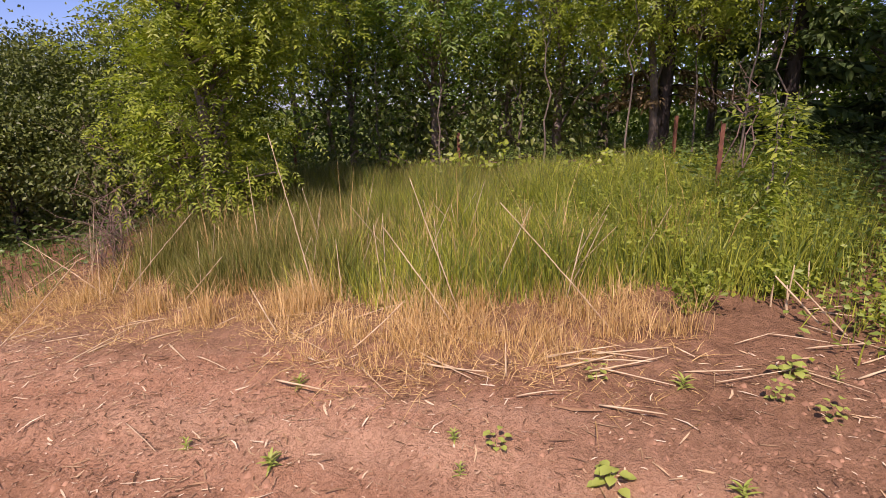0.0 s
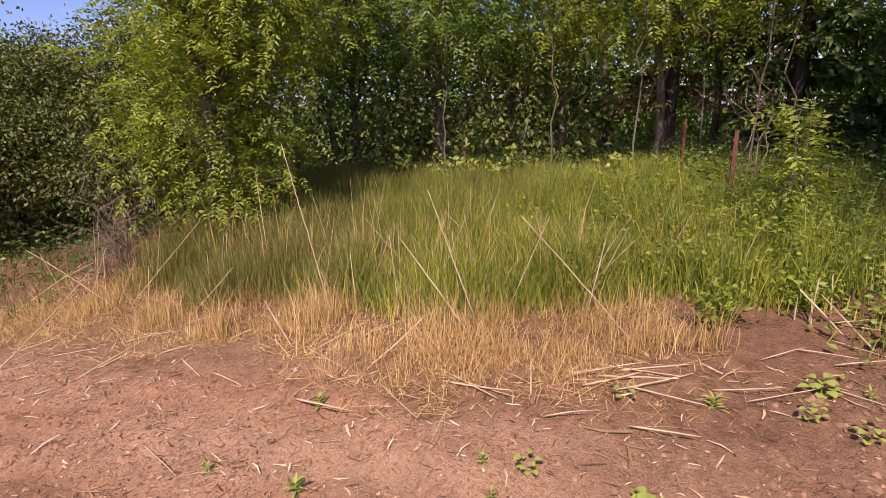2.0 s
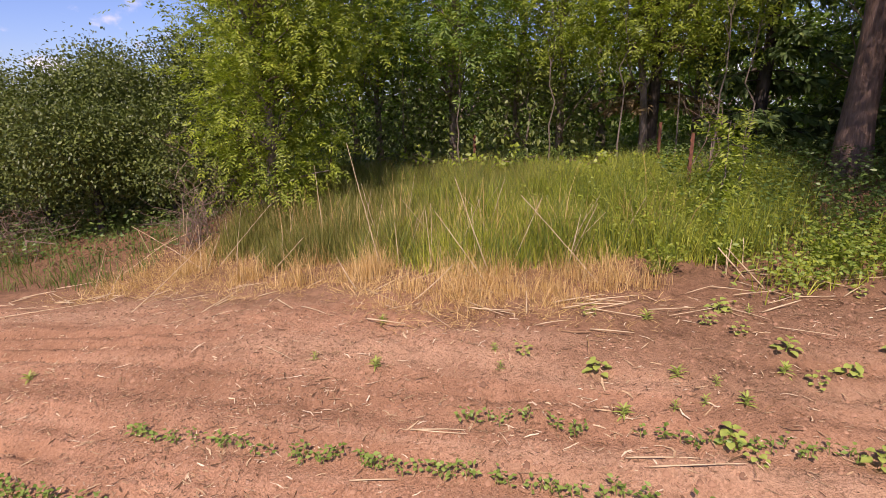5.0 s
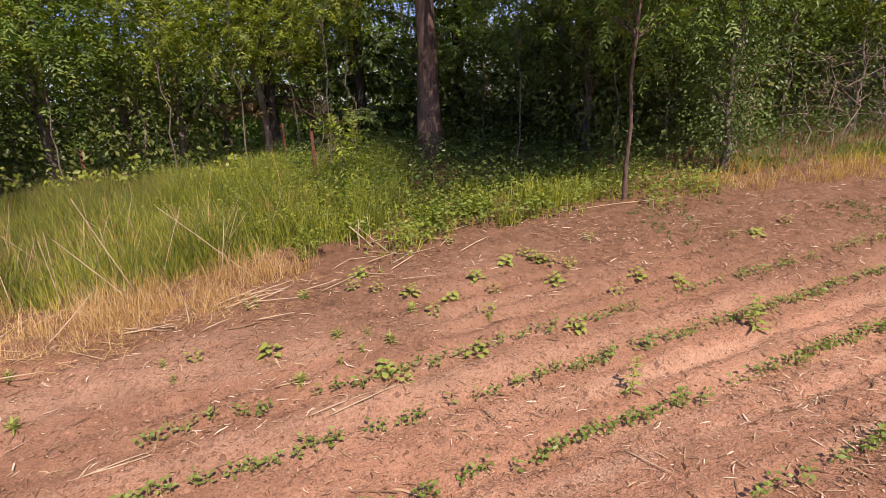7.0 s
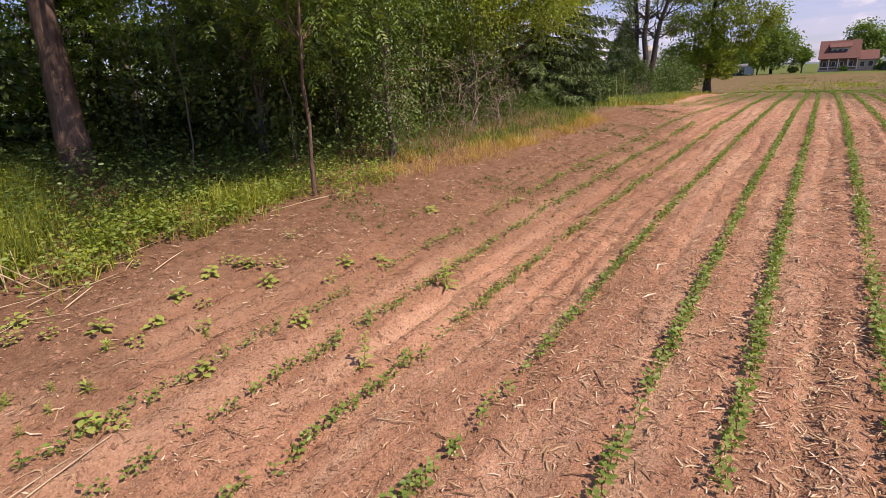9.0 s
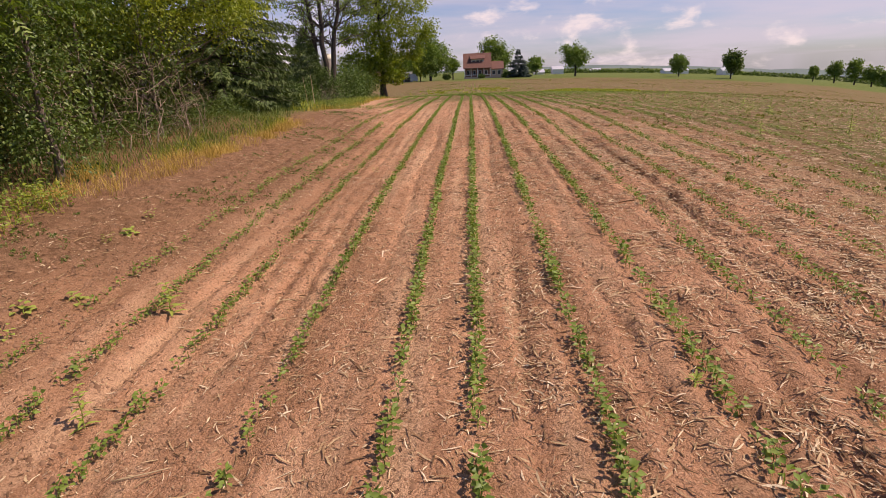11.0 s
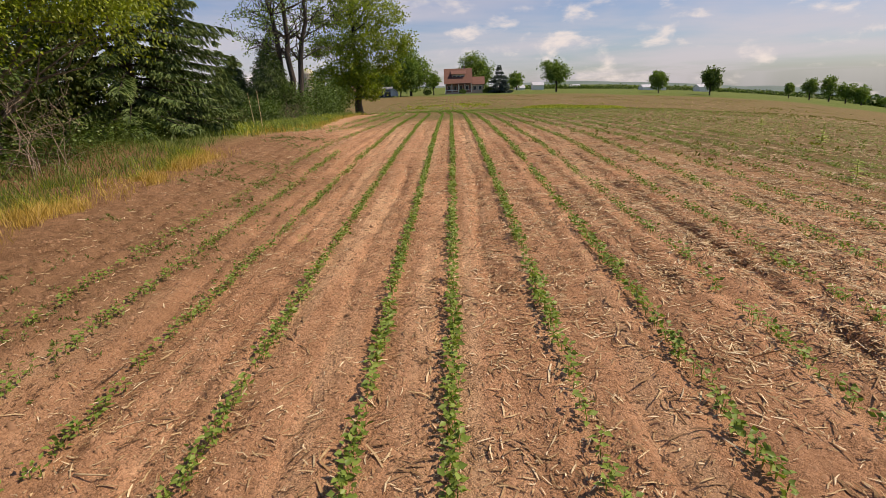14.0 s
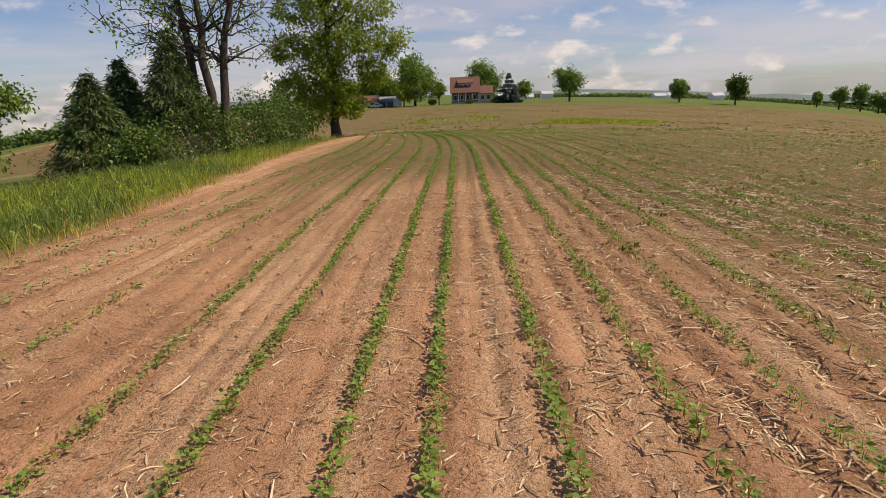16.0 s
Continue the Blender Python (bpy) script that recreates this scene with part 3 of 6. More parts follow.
def spruce_tree(name, label, base, height, radius, mat=None, low=0.05, whorls=None, group="spruces", twig=0.16, dense=26, trunk_r=None, ragged=0.0, shape=0.95, fill=0, slim=0.42):
    """A spruce: drooping branches in whorls, each with side twigs of needles."""
    mat = mat or M_NEEDLE
    z0 = float(surface(base[0], base[1])) - 0.05
    t = thing(name, label, "tree", (base[0], base[1], z0), group)
    tr = trunk_r or height * 0.014 + 0.03
    part("trunk", tube_mesh("trunk", [(bent((0, 0, 0), (0, 0, height * 0.98), 8, 0, 0.004), tr * np.linspace(1, 0.08, 8))], M_BARK_DARK, 7), None, t)
    whorls = whorls or int(height * 3.2)
    boughs, B, A, L, T = [], [], [], [], []
    for k in range(whorls):
        h = low + (1 - low) * (k + rng.random()) / whorls
        reach = radius * (1 - h) ** shape * rng.uniform(0.8 - ragged, 1.1) + 0.03
        for a in rng.random(int(rng.integers(6, 9))) * 2 * np.pi:
            r = reach * rng.uniform(0.7 - ragged, 1.12 + ragged * 0.5)
            d = np.array([np.cos(a), np.sin(a), 0])
            s = np.linspace(0, 1, 6)[:, None]
            pts = np.array([0, 0, h * height]) + d * r * s + np.array([0, 0, 1.0]) * r * (0.12 * s - 0.42 * s ** 2 + 0.18 * s ** 3)
            boughs.append((pts, 0.012 * (0.5 + r) * np.array([1, 0.8, 0.6, 0.45, 0.3, 0.12])))
            m = max(8, int(r * dense))
            u = rng.uniform(0.18, 1.0, m)
            q = np.stack([np.interp(u, s[:, 0], pts[:, j]) for j in range(3)], -1)
            side = np.cross(d, [0, 0, 1.0])
            sg = rng.choice([-1, 1], m)[:, None]
            ln = (0.35 * (1 - u * 0.65) * r * 0.5 + twig * 0.7)[:, None]
            dirn = unit(d * 0.75 + side * sg * rng.uniform(0.4, 1.0, (m, 1)) - np.array([0, 0, 1.0]) * rng.uniform(0.15, 1.1, (m, 1)))
            for w in range(4):
                B.append(q + dirn * ln * (w / 4))
                A.append(unit(dirn + rng.normal(size=(m, 3)) * 0.38))
                L.append(np.full(m, twig * (1.0 - 0.45 * h)) * rng.uniform(0.7, 1.2, m))
                T.append(np.full(m, 2.0 if w == 3 else 0.0) * (rng.random(m) < 0.75))
    if fill:
        # sprays that close the outside of the cone, uneven from side to side
        h = low + (1 - low) * (1 - np.sqrt(rng.random(fill)))
        a = rng.random(fill) * 2 * np.pi
        lobe = 0.80 + 0.12 * np.sin(a * 5 + h * 31) + 0.17 * np.sin(h * height * 11 + 2.2 * np.sin(a * 3)) + 0.08 * rng.normal(size=fill)
        r = radius * (1 - h) ** shape * np.clip(lobe, 0.45, 1.15)
        d = np.stack([np.cos(a), np.sin(a), 0 * a], -1)
        q = d * r[:, None] + np.array([0, 0, 1.0]) * (h * height - 0.12 * r)[:, None]
        for w in range(4):
            B.append(q + rng.normal(size=(fill, 3)) * twig * 0.45)
            A.append(unit(d + rng.normal(size=(fill, 3)) * 0.55 - np.array([0, 0, 0.45])))
            L.append(twig * rng.uniform(0.7, 1.25, fill))
            T.append((rng.random(fill) < 0.3) * 2.0)
    B, A, L = np.concatenate(B), np.concatenate(A), np.concatenate(L)
    bv, bf = tubes(boughs, 3)
    tri = np.concatenate([bf[:, [0, 1, 2]], bf[:, [0, 2, 3]]])
    lv, lf = leaves(B, A, L, L * slim, 0.1)
    tip = np.concatenate(T)
    me = fast_mesh("crown", *join_arrays([(lv, lf), (bv, tri)]), mat)
    me.materials.append(M_BARK_DARK)
    me.materials.append(M_NEEDLE_TIP if mat is M_NEEDLE else mat)
    me.polygons.foreach_set("material_index", np.r_[tip, tip, np.ones(len(tri))].astype(np.int32))
    part("crown", me, None, t)
    return t


def weeping_spruce(name, label, base, height, radius, shape=0.6, whorls=52, dense=32, wide=1.0):
    """A large spruce seen close: tiers of boughs, each a flat fan of hanging branchlets."""
    z0 = float(surface(base[0], base[1])) - 0.05
    t = thing(name, label, "tree", (base[0], base[1], z0), "spruces")
    part("trunk", tube_mesh("trunk", [(bent((0, 0, 0), (0, 0, height * 0.98), 8, 0, 0.004), height * 0.016 * np.linspace(1, 0.08, 8))], M_BARK_DARK, 8), None, t)
    down = np.array([0, 0, 1.0])
    boughs, B, A, L, Wd, T = [], [], [], [], [], []
    for k in range(whorls):
        h = 0.012 + 0.985 * ((k + 0.5 * rng.random()) / whorls) ** 1.15
        reach = radius * (1 - h) ** shape * rng.uniform(0.86, 1.04) + 0.05
        turn = rng.random() * 2 * np.pi
        for j in range(8):
            a = turn + j * np.pi / 4 + rng.normal() * 0.16
            r = reach * rng.uniform(0.72, 1.06)
            d = np.array([np.cos(a), np.sin(a), 0])
            side = np.array([-np.sin(a), np.cos(a), 0])
            s = np.linspace(0, 1, 7)[:, None]
            pts = down * max(h * height, 0.22 * r) + d * r * s + down * r * (0.10 * s - 0.50 * s ** 2 + 0.26 * s ** 3)
            boughs.append((pts, 0.011 * (0.5 + r) * np.array([1, 0.85, 0.7, 0.55, 0.4, 0.25, 0.1])))
            m = max(10, int(r * dense))
            u = 0.22 + 0.78 * rng.random(m) ** 0.8
            q = np.stack([np.interp(u, s[:, 0], pts[:, c]) for c in range(3)], -1)
            sg = np.where(np.arange(m) % 2, 1.0, -1.0)[:, None]
            ln = (0.12 + 0.27 * np.sin(np.pi * np.clip(u, 0, 0.97)) ** 0.7 * (0.4 + 0.2 * r)) * rng.uniform(0.7, 1.15, m)
            dirn = unit(d * 0.85 + side * sg * rng.uniform(0.6, 1.2, (m, 1)) - down * rng.uniform(0.15, 1.1, (m, 1)))
            B.append(q); A.append(dirn); L.append(ln); Wd.append(wide * (0.034 + 0.02 * rng.random(m))); T.append(np.zeros(m))
            for w in range(4):
                f = (0.25 + 0.22 * w) * ln[:, None]
                B.append(q + dirn * f - down * f * 0.12)
                A.append(unit(dirn + d * rng.uniform(-0.2, 0.5, (m, 1)) + side * rng.normal(size=(m, 1)) * 0.7 - down * rng.uniform(0.1, 0.9, (m, 1))))
                L.append(wide ** 0.5 * (0.07 + 0.07 * rng.random(m)) * (1.15 - 0.1 * w))
                Wd.append(wide * (0.026 + 0.014 * rng.random(m)))
                T.append(np.where((w > 1) & (rng.random(m) < 0.8), 2.0, 0.0))
    B, A, L, Wd, tip = (np.concatenate(c) for c in (B, A, L, Wd, T))
    bv, bf = tubes(boughs, 3)
    tri = np.concatenate([bf[:, [0, 1, 2]], bf[:, [0, 2, 3]]])
    lv, lf = leaves(B, A, L, Wd, 0.12)
    me = fast_mesh("crown", *join_arrays([(lv, lf), (bv, tri)]), M_NEEDLE)
    me.materials.append(M_BARK_DARK)
    me.materials.append(M_NEEDLE_TIP)
    me.polygons.foreach_set("material_index", np.r_[tip, tip, np.ones(len(tri))].astype(np.int32))
    part("crown", me, None, t)
    return t


def far_tree(name, label, base, height, radii, trunk_h, mat=None, n=160, per=14, leaf=0.55, group="far trees", z=None):
    z0 = float(land(base[0], base[1])) if z is None else z
    t = thing(name, label, "tree", (base[0], base[1], z0), group)
    part("trunk", tube_mesh("trunk", [(bent((0, 0, -0.3), (0.1, 0, height * 0.8), 6, 0, 0.01), height * 0.03 * np.linspace(1.2, 0.3, 6))], M_BARK_DARK, 6), None, t)
    limbs, sets = [], []
    mid = trunk_h + (height - trunk_h) * 0.5
    for k in range(4):
        c0 = (rng.normal() * radii[0] * 0.3, rng.normal() * radii[1] * 0.3, mid + rng.normal() * (height - trunk_h) * 0.14)
        c, p, out = clumps(n // 2, per, c0, (radii[0] * 0.8, radii[1] * 0.8, (height - trunk_h) * 0.38), np.array([1, 1, 0.8]) * height * 0.05, 0.35)
        sets.append(leaves(p, out, 1.3 * leaf * rng.uniform(0.6, 1.3, len(p)), leaf * 0.95, 0.15))
        for q in c[:4]:
            limbs.append((bent((0, 0, trunk_h * 0.8), q, 5, 0.05, 0.05), height * 0.011 * np.array([1, 0.7, 0.5, 0.35, 0.15])))
    for lb in limbs[::3]:
        part("limb", tube_mesh("limb", [lb], M_BARK_DARK, 4), None, t)
    part("crown", fast_mesh("crown", *join_arrays(sets), mat or M_LEAF_FAR), None, t)
    return t


# ---- the woods beside the field ----
W = "trees of the woods"
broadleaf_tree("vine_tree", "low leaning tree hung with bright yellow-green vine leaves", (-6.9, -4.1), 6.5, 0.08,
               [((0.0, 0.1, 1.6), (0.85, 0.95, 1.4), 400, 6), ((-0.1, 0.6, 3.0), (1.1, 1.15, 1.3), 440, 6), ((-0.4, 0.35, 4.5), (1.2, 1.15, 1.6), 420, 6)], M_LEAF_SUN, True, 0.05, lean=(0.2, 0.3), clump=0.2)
BACK = ((-10.2, -6.2), (-10.9, -4.0), (-10.4, -2.3), (-11.0, -0.3), (-10.8, 1.2), (-12.4, -5.2), (-12.6, -1.4), (-12.8, 2.4))
# two trees in three take M_LEAF_SUN, sunlight put into the leaf colour
for k, (bx, by) in enumerate(BACK):
    broadleaf_tree("woodland_tree", "young woodland tree with drooping compound leaves, grey trunk", (bx, by), rng.uniform(7.0, 8.5), 0.075,
                   [((0.3, 0, 3.0), (1.2, 1.5, 1.2), 340, 6), ((0.1, 0, 4.9), (1.5, 1.7, 1.3), 80, 6)],
                   M_LEAF_SUN if k % 3 < 2 else M_LEAF, True, rng.uniform(0.058, 0.07), group=W, lean=(rng.normal() * 0.3, rng.normal() * 0.3), leaflets=7)
for bx, by in ((-15.0, -7.5), (-15.5, -3.5), (-15.6, 0.5), (-15.2, 4.0), (-14.2, 7.5), (-14.0, 11.0), (-12.4, 15.0), (-18.5, -5.5), (-18.5, 2.0), (-18.0, 9.0), (-10.4, 9.2), (-10.0, 12.2), (-10.2, 15.2), (-22.0, -3.0), (-22.5, 0.0), (-22.0, 5.0), (-21.0, 7.5)):
    broadleaf_tree("background_tree", "dark leafy tree standing deeper in the woods", (bx, by), rng.uniform(8, 10), 0.11,
                   [((0, 0, 1.7), (2.1, 2.4, 1.9), 300, 9), ((0, 0, 4.8), (2.0, 2.1, 1.8), 90, 8)], M_LEAF, False, 0.17, group=W, clump=0.35, limb_max=12)
# shrubs added to darken the woods' inside, its shade put into leaf colour
for bx, by in ((-9.9, -3.1), (-10.6, -0.9), (-13.4, 5.6), (-12.6, 8.8), (-11.4, 10.0), (-13.2, -0.5), (-12.8, -3.4), (-9.6, 5.2), (-9.8, 9.8), (-10.6, 13.2), (-12.0, 12.2), (-8.2, 13.6), (-8.0, 15.4), (-7.6, 10.4), (-7.8, 12.0), (-8.0, 7.6), (-8.6, 9.0), (-7.3, 6.0), (-6.9, 7.3), (-7.4, 8.8), (-8.8, 10.6), (-8.8, 12.6)):
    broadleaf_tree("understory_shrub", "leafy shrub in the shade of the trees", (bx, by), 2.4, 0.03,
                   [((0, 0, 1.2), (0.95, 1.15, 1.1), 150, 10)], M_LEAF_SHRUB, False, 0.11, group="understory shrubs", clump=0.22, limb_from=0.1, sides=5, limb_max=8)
for k, (bx, by, h) in enumerate(((-9.2, -7.6, 3.3), (-10.2, -9.6, 3.5), (-9.4, -11.2, 3.4), (-10.2, -13.4, 3.4), (-12.6, -9.0, 3.2), (-9.8, -16.0, 3.0), (-7.5, -9.1, 3.0), (-7.1, -11.2, 3.1), (-8.5, -7.2, 3.0), (-7.3, -7.7, 2.5), (-7.5, -6.3, 2.0))):
    sd = 0.55 if k % 2 else -0.55
    broadleaf_tree("hedge_shrub", "dense irregular shrub with small dark glossy leaves", (bx, by), h, 0.07,
                   [((0, 0, h * 0.58), (1.15, 1.3, h * 0.36), 250, 24), ((0.75, sd, h * (0.66 + 0.05 * (k % 3))), (0.75, 0.8, h * 0.24), 190, 24),
                    ((0.45, -sd * 1.3, h * 0.5), (0.75, 0.6, h * 0.2), 110, 24), ((-0.1, -sd, h * (0.86 + 0.06 * (k % 2))), (0.6, 0.7, h * 0.17), 90, 22), ((-0.5, 0, h * 0.24), (0.9, 1.2, h * 0.2), 130, 20)],
                   M_LEAF_SHRUB, False, 0.06, bark=M_BARK_DARK, group="shrubs at the end of the woods", limb_from=0.1, clump=0.16, limb_max=14)

# lobes out over the field edge are unseen, added to shade the trunk's ground
broadleaf_tree("walnut_tree", "tall tree with thick rough brown trunk and hanging compound leaves", (-9.1, 3.88), 11.5, 0.21,
               [((1.3, 0.0, 7.2), (3.2, 3.2, 2.0), 70, 7), ((2.9, 1.3, 4.4), (1.2, 1.0, 0.4), 45, 6), ((3.4, 0.2, 4.6), (1.2, 2.0, 0.5), 120, 7), ((2.3, 2.2, 3.4), (1.0, 1.2, 0.5), 45, 7), ((5.8, 0.4, 5.0), (1.3, 2.1, 0.5), 120, 7), ((4.0, 0.2, 7.2), (2.2, 2.4, 1.0), 110, 7), ((-0.4, -2.3, 5.2), (1.6, 1.8, 0.9), 60, 6)], M_LEAF, True, 0.068, bark=M_BARK, lean=(0.25, -0.25), group=W, limb_from=0.84, sides=16, limb_max=30)
broadleaf_tree("edge_tree", "slender young tree with brown trunk at the field edge", (-5.1, 4.93), 6.2, 0.026,
               [((0.1, 0.3, 2.9), (0.9, 1.2, 0.9), 110, 6), ((0.4, 0.2, 4.3), (1.2, 1.3, 1.1), 130, 6), ((0.25, 0.1, 2.0), (0.35, 0.4, 0.25), 10, 5), ((-0.8, -0.6, 3.5), (0.7, 0.7, 0.6), 40, 6)], M_LEAF, True, 0.062, bark=M_BARK, lean=(0.75, -0.6), group=W, limb_from=0.9, limb_max=24, wob=0.005)
# M_LEAF_DARK entries: canopy shade put into the leaf colour
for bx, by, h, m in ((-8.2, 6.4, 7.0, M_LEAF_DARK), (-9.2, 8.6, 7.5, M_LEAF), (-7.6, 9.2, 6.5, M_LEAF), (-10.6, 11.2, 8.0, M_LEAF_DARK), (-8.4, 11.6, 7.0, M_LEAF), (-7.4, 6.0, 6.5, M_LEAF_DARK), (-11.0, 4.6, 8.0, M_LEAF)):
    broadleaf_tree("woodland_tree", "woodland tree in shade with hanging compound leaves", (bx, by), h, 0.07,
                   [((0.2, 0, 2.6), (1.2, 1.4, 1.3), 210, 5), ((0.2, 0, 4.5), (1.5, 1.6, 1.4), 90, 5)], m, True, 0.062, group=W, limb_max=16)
# the deeper saplings carry sunlight in their leaf colour, through M_LEAF_SUN
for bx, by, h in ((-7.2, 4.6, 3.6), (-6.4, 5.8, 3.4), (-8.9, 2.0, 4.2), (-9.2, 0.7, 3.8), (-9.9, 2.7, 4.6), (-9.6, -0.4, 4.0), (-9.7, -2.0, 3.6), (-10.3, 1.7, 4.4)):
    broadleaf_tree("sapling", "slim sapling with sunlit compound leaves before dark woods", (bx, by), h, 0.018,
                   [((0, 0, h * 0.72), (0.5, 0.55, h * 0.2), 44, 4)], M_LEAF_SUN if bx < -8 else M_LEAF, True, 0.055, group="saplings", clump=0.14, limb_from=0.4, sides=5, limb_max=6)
broadleaf_tree("sapling", "slim sunlit sapling beside a rusty fence post", (-7.0, 1.97), 1.45, 0.012,
               [((0, 0, 0.8), (0.07, 0.08, 0.55), 13, 3)], M_LEAF_SUN, True, 0.045, group="saplings", clump=0.06, limb_from=0.2, sides=5, limb_max=8)
# vine column and thicket trees: shade of the wood's edge put into dark leaves
broadleaf_tree("vine_column", "upright thicket of dark vine leaves at the wood's corner", (-5.5, 7.05), 5.2, 0.05,
               [((0, 0, 1.3), (0.5, 0.55, 1.3), 190, 16), ((0, 0, 3.3), (0.7, 0.75, 1.6), 250, 16)], M_LEAF_DARK, False, 0.06, group=W, clump=0.16, limb_max=10)
for bx, by in ((-6.5, 8.3), (-6.7, 9.8), (-6.4, 11.3)):
    broadleaf_tree("thicket_tree", "thin-leaved thicket tree at the wood's edge", (bx, by), 5.0, 0.035,
                   [((0, 0, 1.5), (0.7, 1.0, 1.2), 70, 12), ((-0.1, 0, 3.6), (1.0, 1.2, 1.4), 230, 14)], M_LEAF_DARK, False, 0.07, group=W, clump=0.2, limb_from=0.15, limb_max=20)
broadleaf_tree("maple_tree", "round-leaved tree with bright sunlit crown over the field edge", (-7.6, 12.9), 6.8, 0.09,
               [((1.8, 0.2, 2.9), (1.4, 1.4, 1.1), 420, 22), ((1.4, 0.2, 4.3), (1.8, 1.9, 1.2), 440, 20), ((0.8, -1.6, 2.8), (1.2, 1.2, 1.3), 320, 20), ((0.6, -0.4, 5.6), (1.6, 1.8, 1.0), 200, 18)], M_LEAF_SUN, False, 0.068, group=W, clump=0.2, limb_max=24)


weeping_spruce("spruce", "full dark green spruce with drooping boughs down to the soil", (-7.8, 17.6), 11.5, 3.0)
spruce_tree("spruce", "dark spruce behind other trees in the woods", (-12.2, 19.0), 9.5, 2.2, low=0.04, whorls=24, dense=18, twig=0.22)
for bx, by, h, r in ((-11.4, 3.2, 7.5, 1.5), (-11.6, 5.6, 8.5, 1.8), (-10.2, 6.9, 7.5, 1.6), (-11.6, -7.6, 7.0, 1.5)):
    spruce_tree("spruce", "shaded dark spruce standing inside the woods", (bx, by), h, r, low=0.06, whorls=20, twig=0.22, dense=17)
spruce_tree("spruce", "half dead spruce with thin brown branches", (-11.2, 1.35), 7.0, 1.3, M_NEEDLE_DRY, 0.12, 18, twig=0.14, dense=12)
for bx, by, h, r in ((-11.8, 41.0, 5.5, 2.3), (-13.9, 38.6, 3.9, 2.0), (-14.5, 41.8, 4.8, 2.1)):
    spruce_tree("spruce", "small pointed spruce in the grass beyond the woods", (bx, by), h, r, low=0.02, whorls=30, twig=0.24, dense=14, ragged=0.1, shape=0.95, slim=0.2, fill=4500)

broadleaf_tree("sapling", "young sapling with bright compound leaves beside a rusty post", (-6.35, 1.66), 1.4, 0.014,
               [((0, 0, 0.85), (0.10, 0.12, 0.5), 30, 2), ((0.05, 0.1, 0.3), (0.2, 0.22, 0.2), 12, 2)], M_LEAF_SUN, True, 0.056, group="saplings", clump=0.05, limb_from=0.05, sides=5, limb_max=4)

# beyond the woods
def bare_tree(base, height):
    """Three dark trunks from one stool, with open, thinly leaved twigs."""
    z0 = float(surface(*base)) - 0.1
    t = thing("locust_tree", "tall open tree with three dark trunks and thin leaves", "tree", (*base, z0), "trees beyond the woods")
    twigs, tips = [], []
    for lx, ly, h in ((-0.9, 0.2, 0.95), (0.1, -0.2, 1.0), (1.2, 0.4, 0.92)):
        a = np.array([lx * 0.25, ly * 0.3, 0])
        b = np.array([lx * 1.5, ly, height * h])
        pts = bent(a, b, 10, 0, 0.012)
        part("trunk", tube_mesh("trunk", [(pts, 0.24 * np.linspace(1.0, 0.15, 10))], M_BARK_DARK, 8), None, t)
        for k in range(38):
            i = rng.integers(3, 10)
            d = unit(np.array([rng.normal(), rng.normal(), rng.uniform(0.1, 1.0)]))
            e = pts[i] + d * rng.uniform(1.5, 4.6)
            br = bent(pts[i], e, 6, 0.05, 0.06)
            twigs.append((br, 0.055 * np.array([1, 0.7, 0.5, 0.35, 0.22, 0.1])))
            for q in range(5):
                s = br[rng.integers(2, 6)]
                f = s + unit(rng.normal(size=3) + d) * rng.uniform(0.4, 1.2)
                twigs.append((bent(s, f, 4, 0, 0.08), 0.028 * np.array([1, 0.75, 0.55, 0.4])))
                tips.append(f)
    for tw in twigs[::6]:
        part("limb", tube_mesh("limb", [tw], M_BARK_DARK, 5), None, t)
    fine = part("brushwood", tube_mesh("brushwood", [w for k, w in enumerate(twigs) if k % 6], M_BARK_DARK, 3), None, t)
    fine["kind"] = "stuff"
    c = np.repeat(np.array(tips), 9, 0)
    p = c + rng.normal(size=c.shape) * 0.17
    part("crown", fast_mesh("crown", *leaves(p, unit(rng.normal(size=p.shape)), rng.uniform(0.14, 0.22, len(p)), 0.10, 0.15), M_LEAF_FAR), None, t)
    return t


bare_tree((-10.6, 41.5), 13.0)
ROAD_CROWN = [((0.4, 0, 12.2), 1.5), ((1.9, 0.4, 11.0), 1.4), ((-1.2, -0.3, 11.2), 1.5), ((3.2, -0.6, 9.0), 1.5), ((0.6, -1.6, 9.4), 1.6), ((-2.2, 0.2, 9.0), 1.5), ((4.2, 0.2, 6.8), 1.3), ((1.8, -1.2, 6.8), 1.5),
              ((-0.8, -1.0, 6.6), 1.4), ((-3.0, -0.2, 6.4), 1.4), ((0.6, 1.6, 8.0), 1.7), ((3.0, 0.4, 4.8), 1.2), ((-1.8, -0.6, 4.2), 1.5), ((-3.4, 0.4, 3.6), 1.5), ((-1.2, -0.8, 2.2), 1.3), ((-2.8, 0.2, 1.8), 1.4), ((0.7, -1.0, 3.8), 1.3), ((1.3, -0.4, 2.4), 1.1), ((0.2, -1.2, 5.2), 1.4)]
broadleaf_tree("roadside_tree", "tall broad deciduous tree behind a hedge", (-9.0, 59.0), 14.5, 0.34,
               [(c, (r, r, r * 0.72), 50, 26) for c, r in ROAD_CROWN], M_LEAF_SUN, False, 0.24, bark=M_BARK_DARK, group="trees beyond the woods", clump=0.3, limb_max=24)
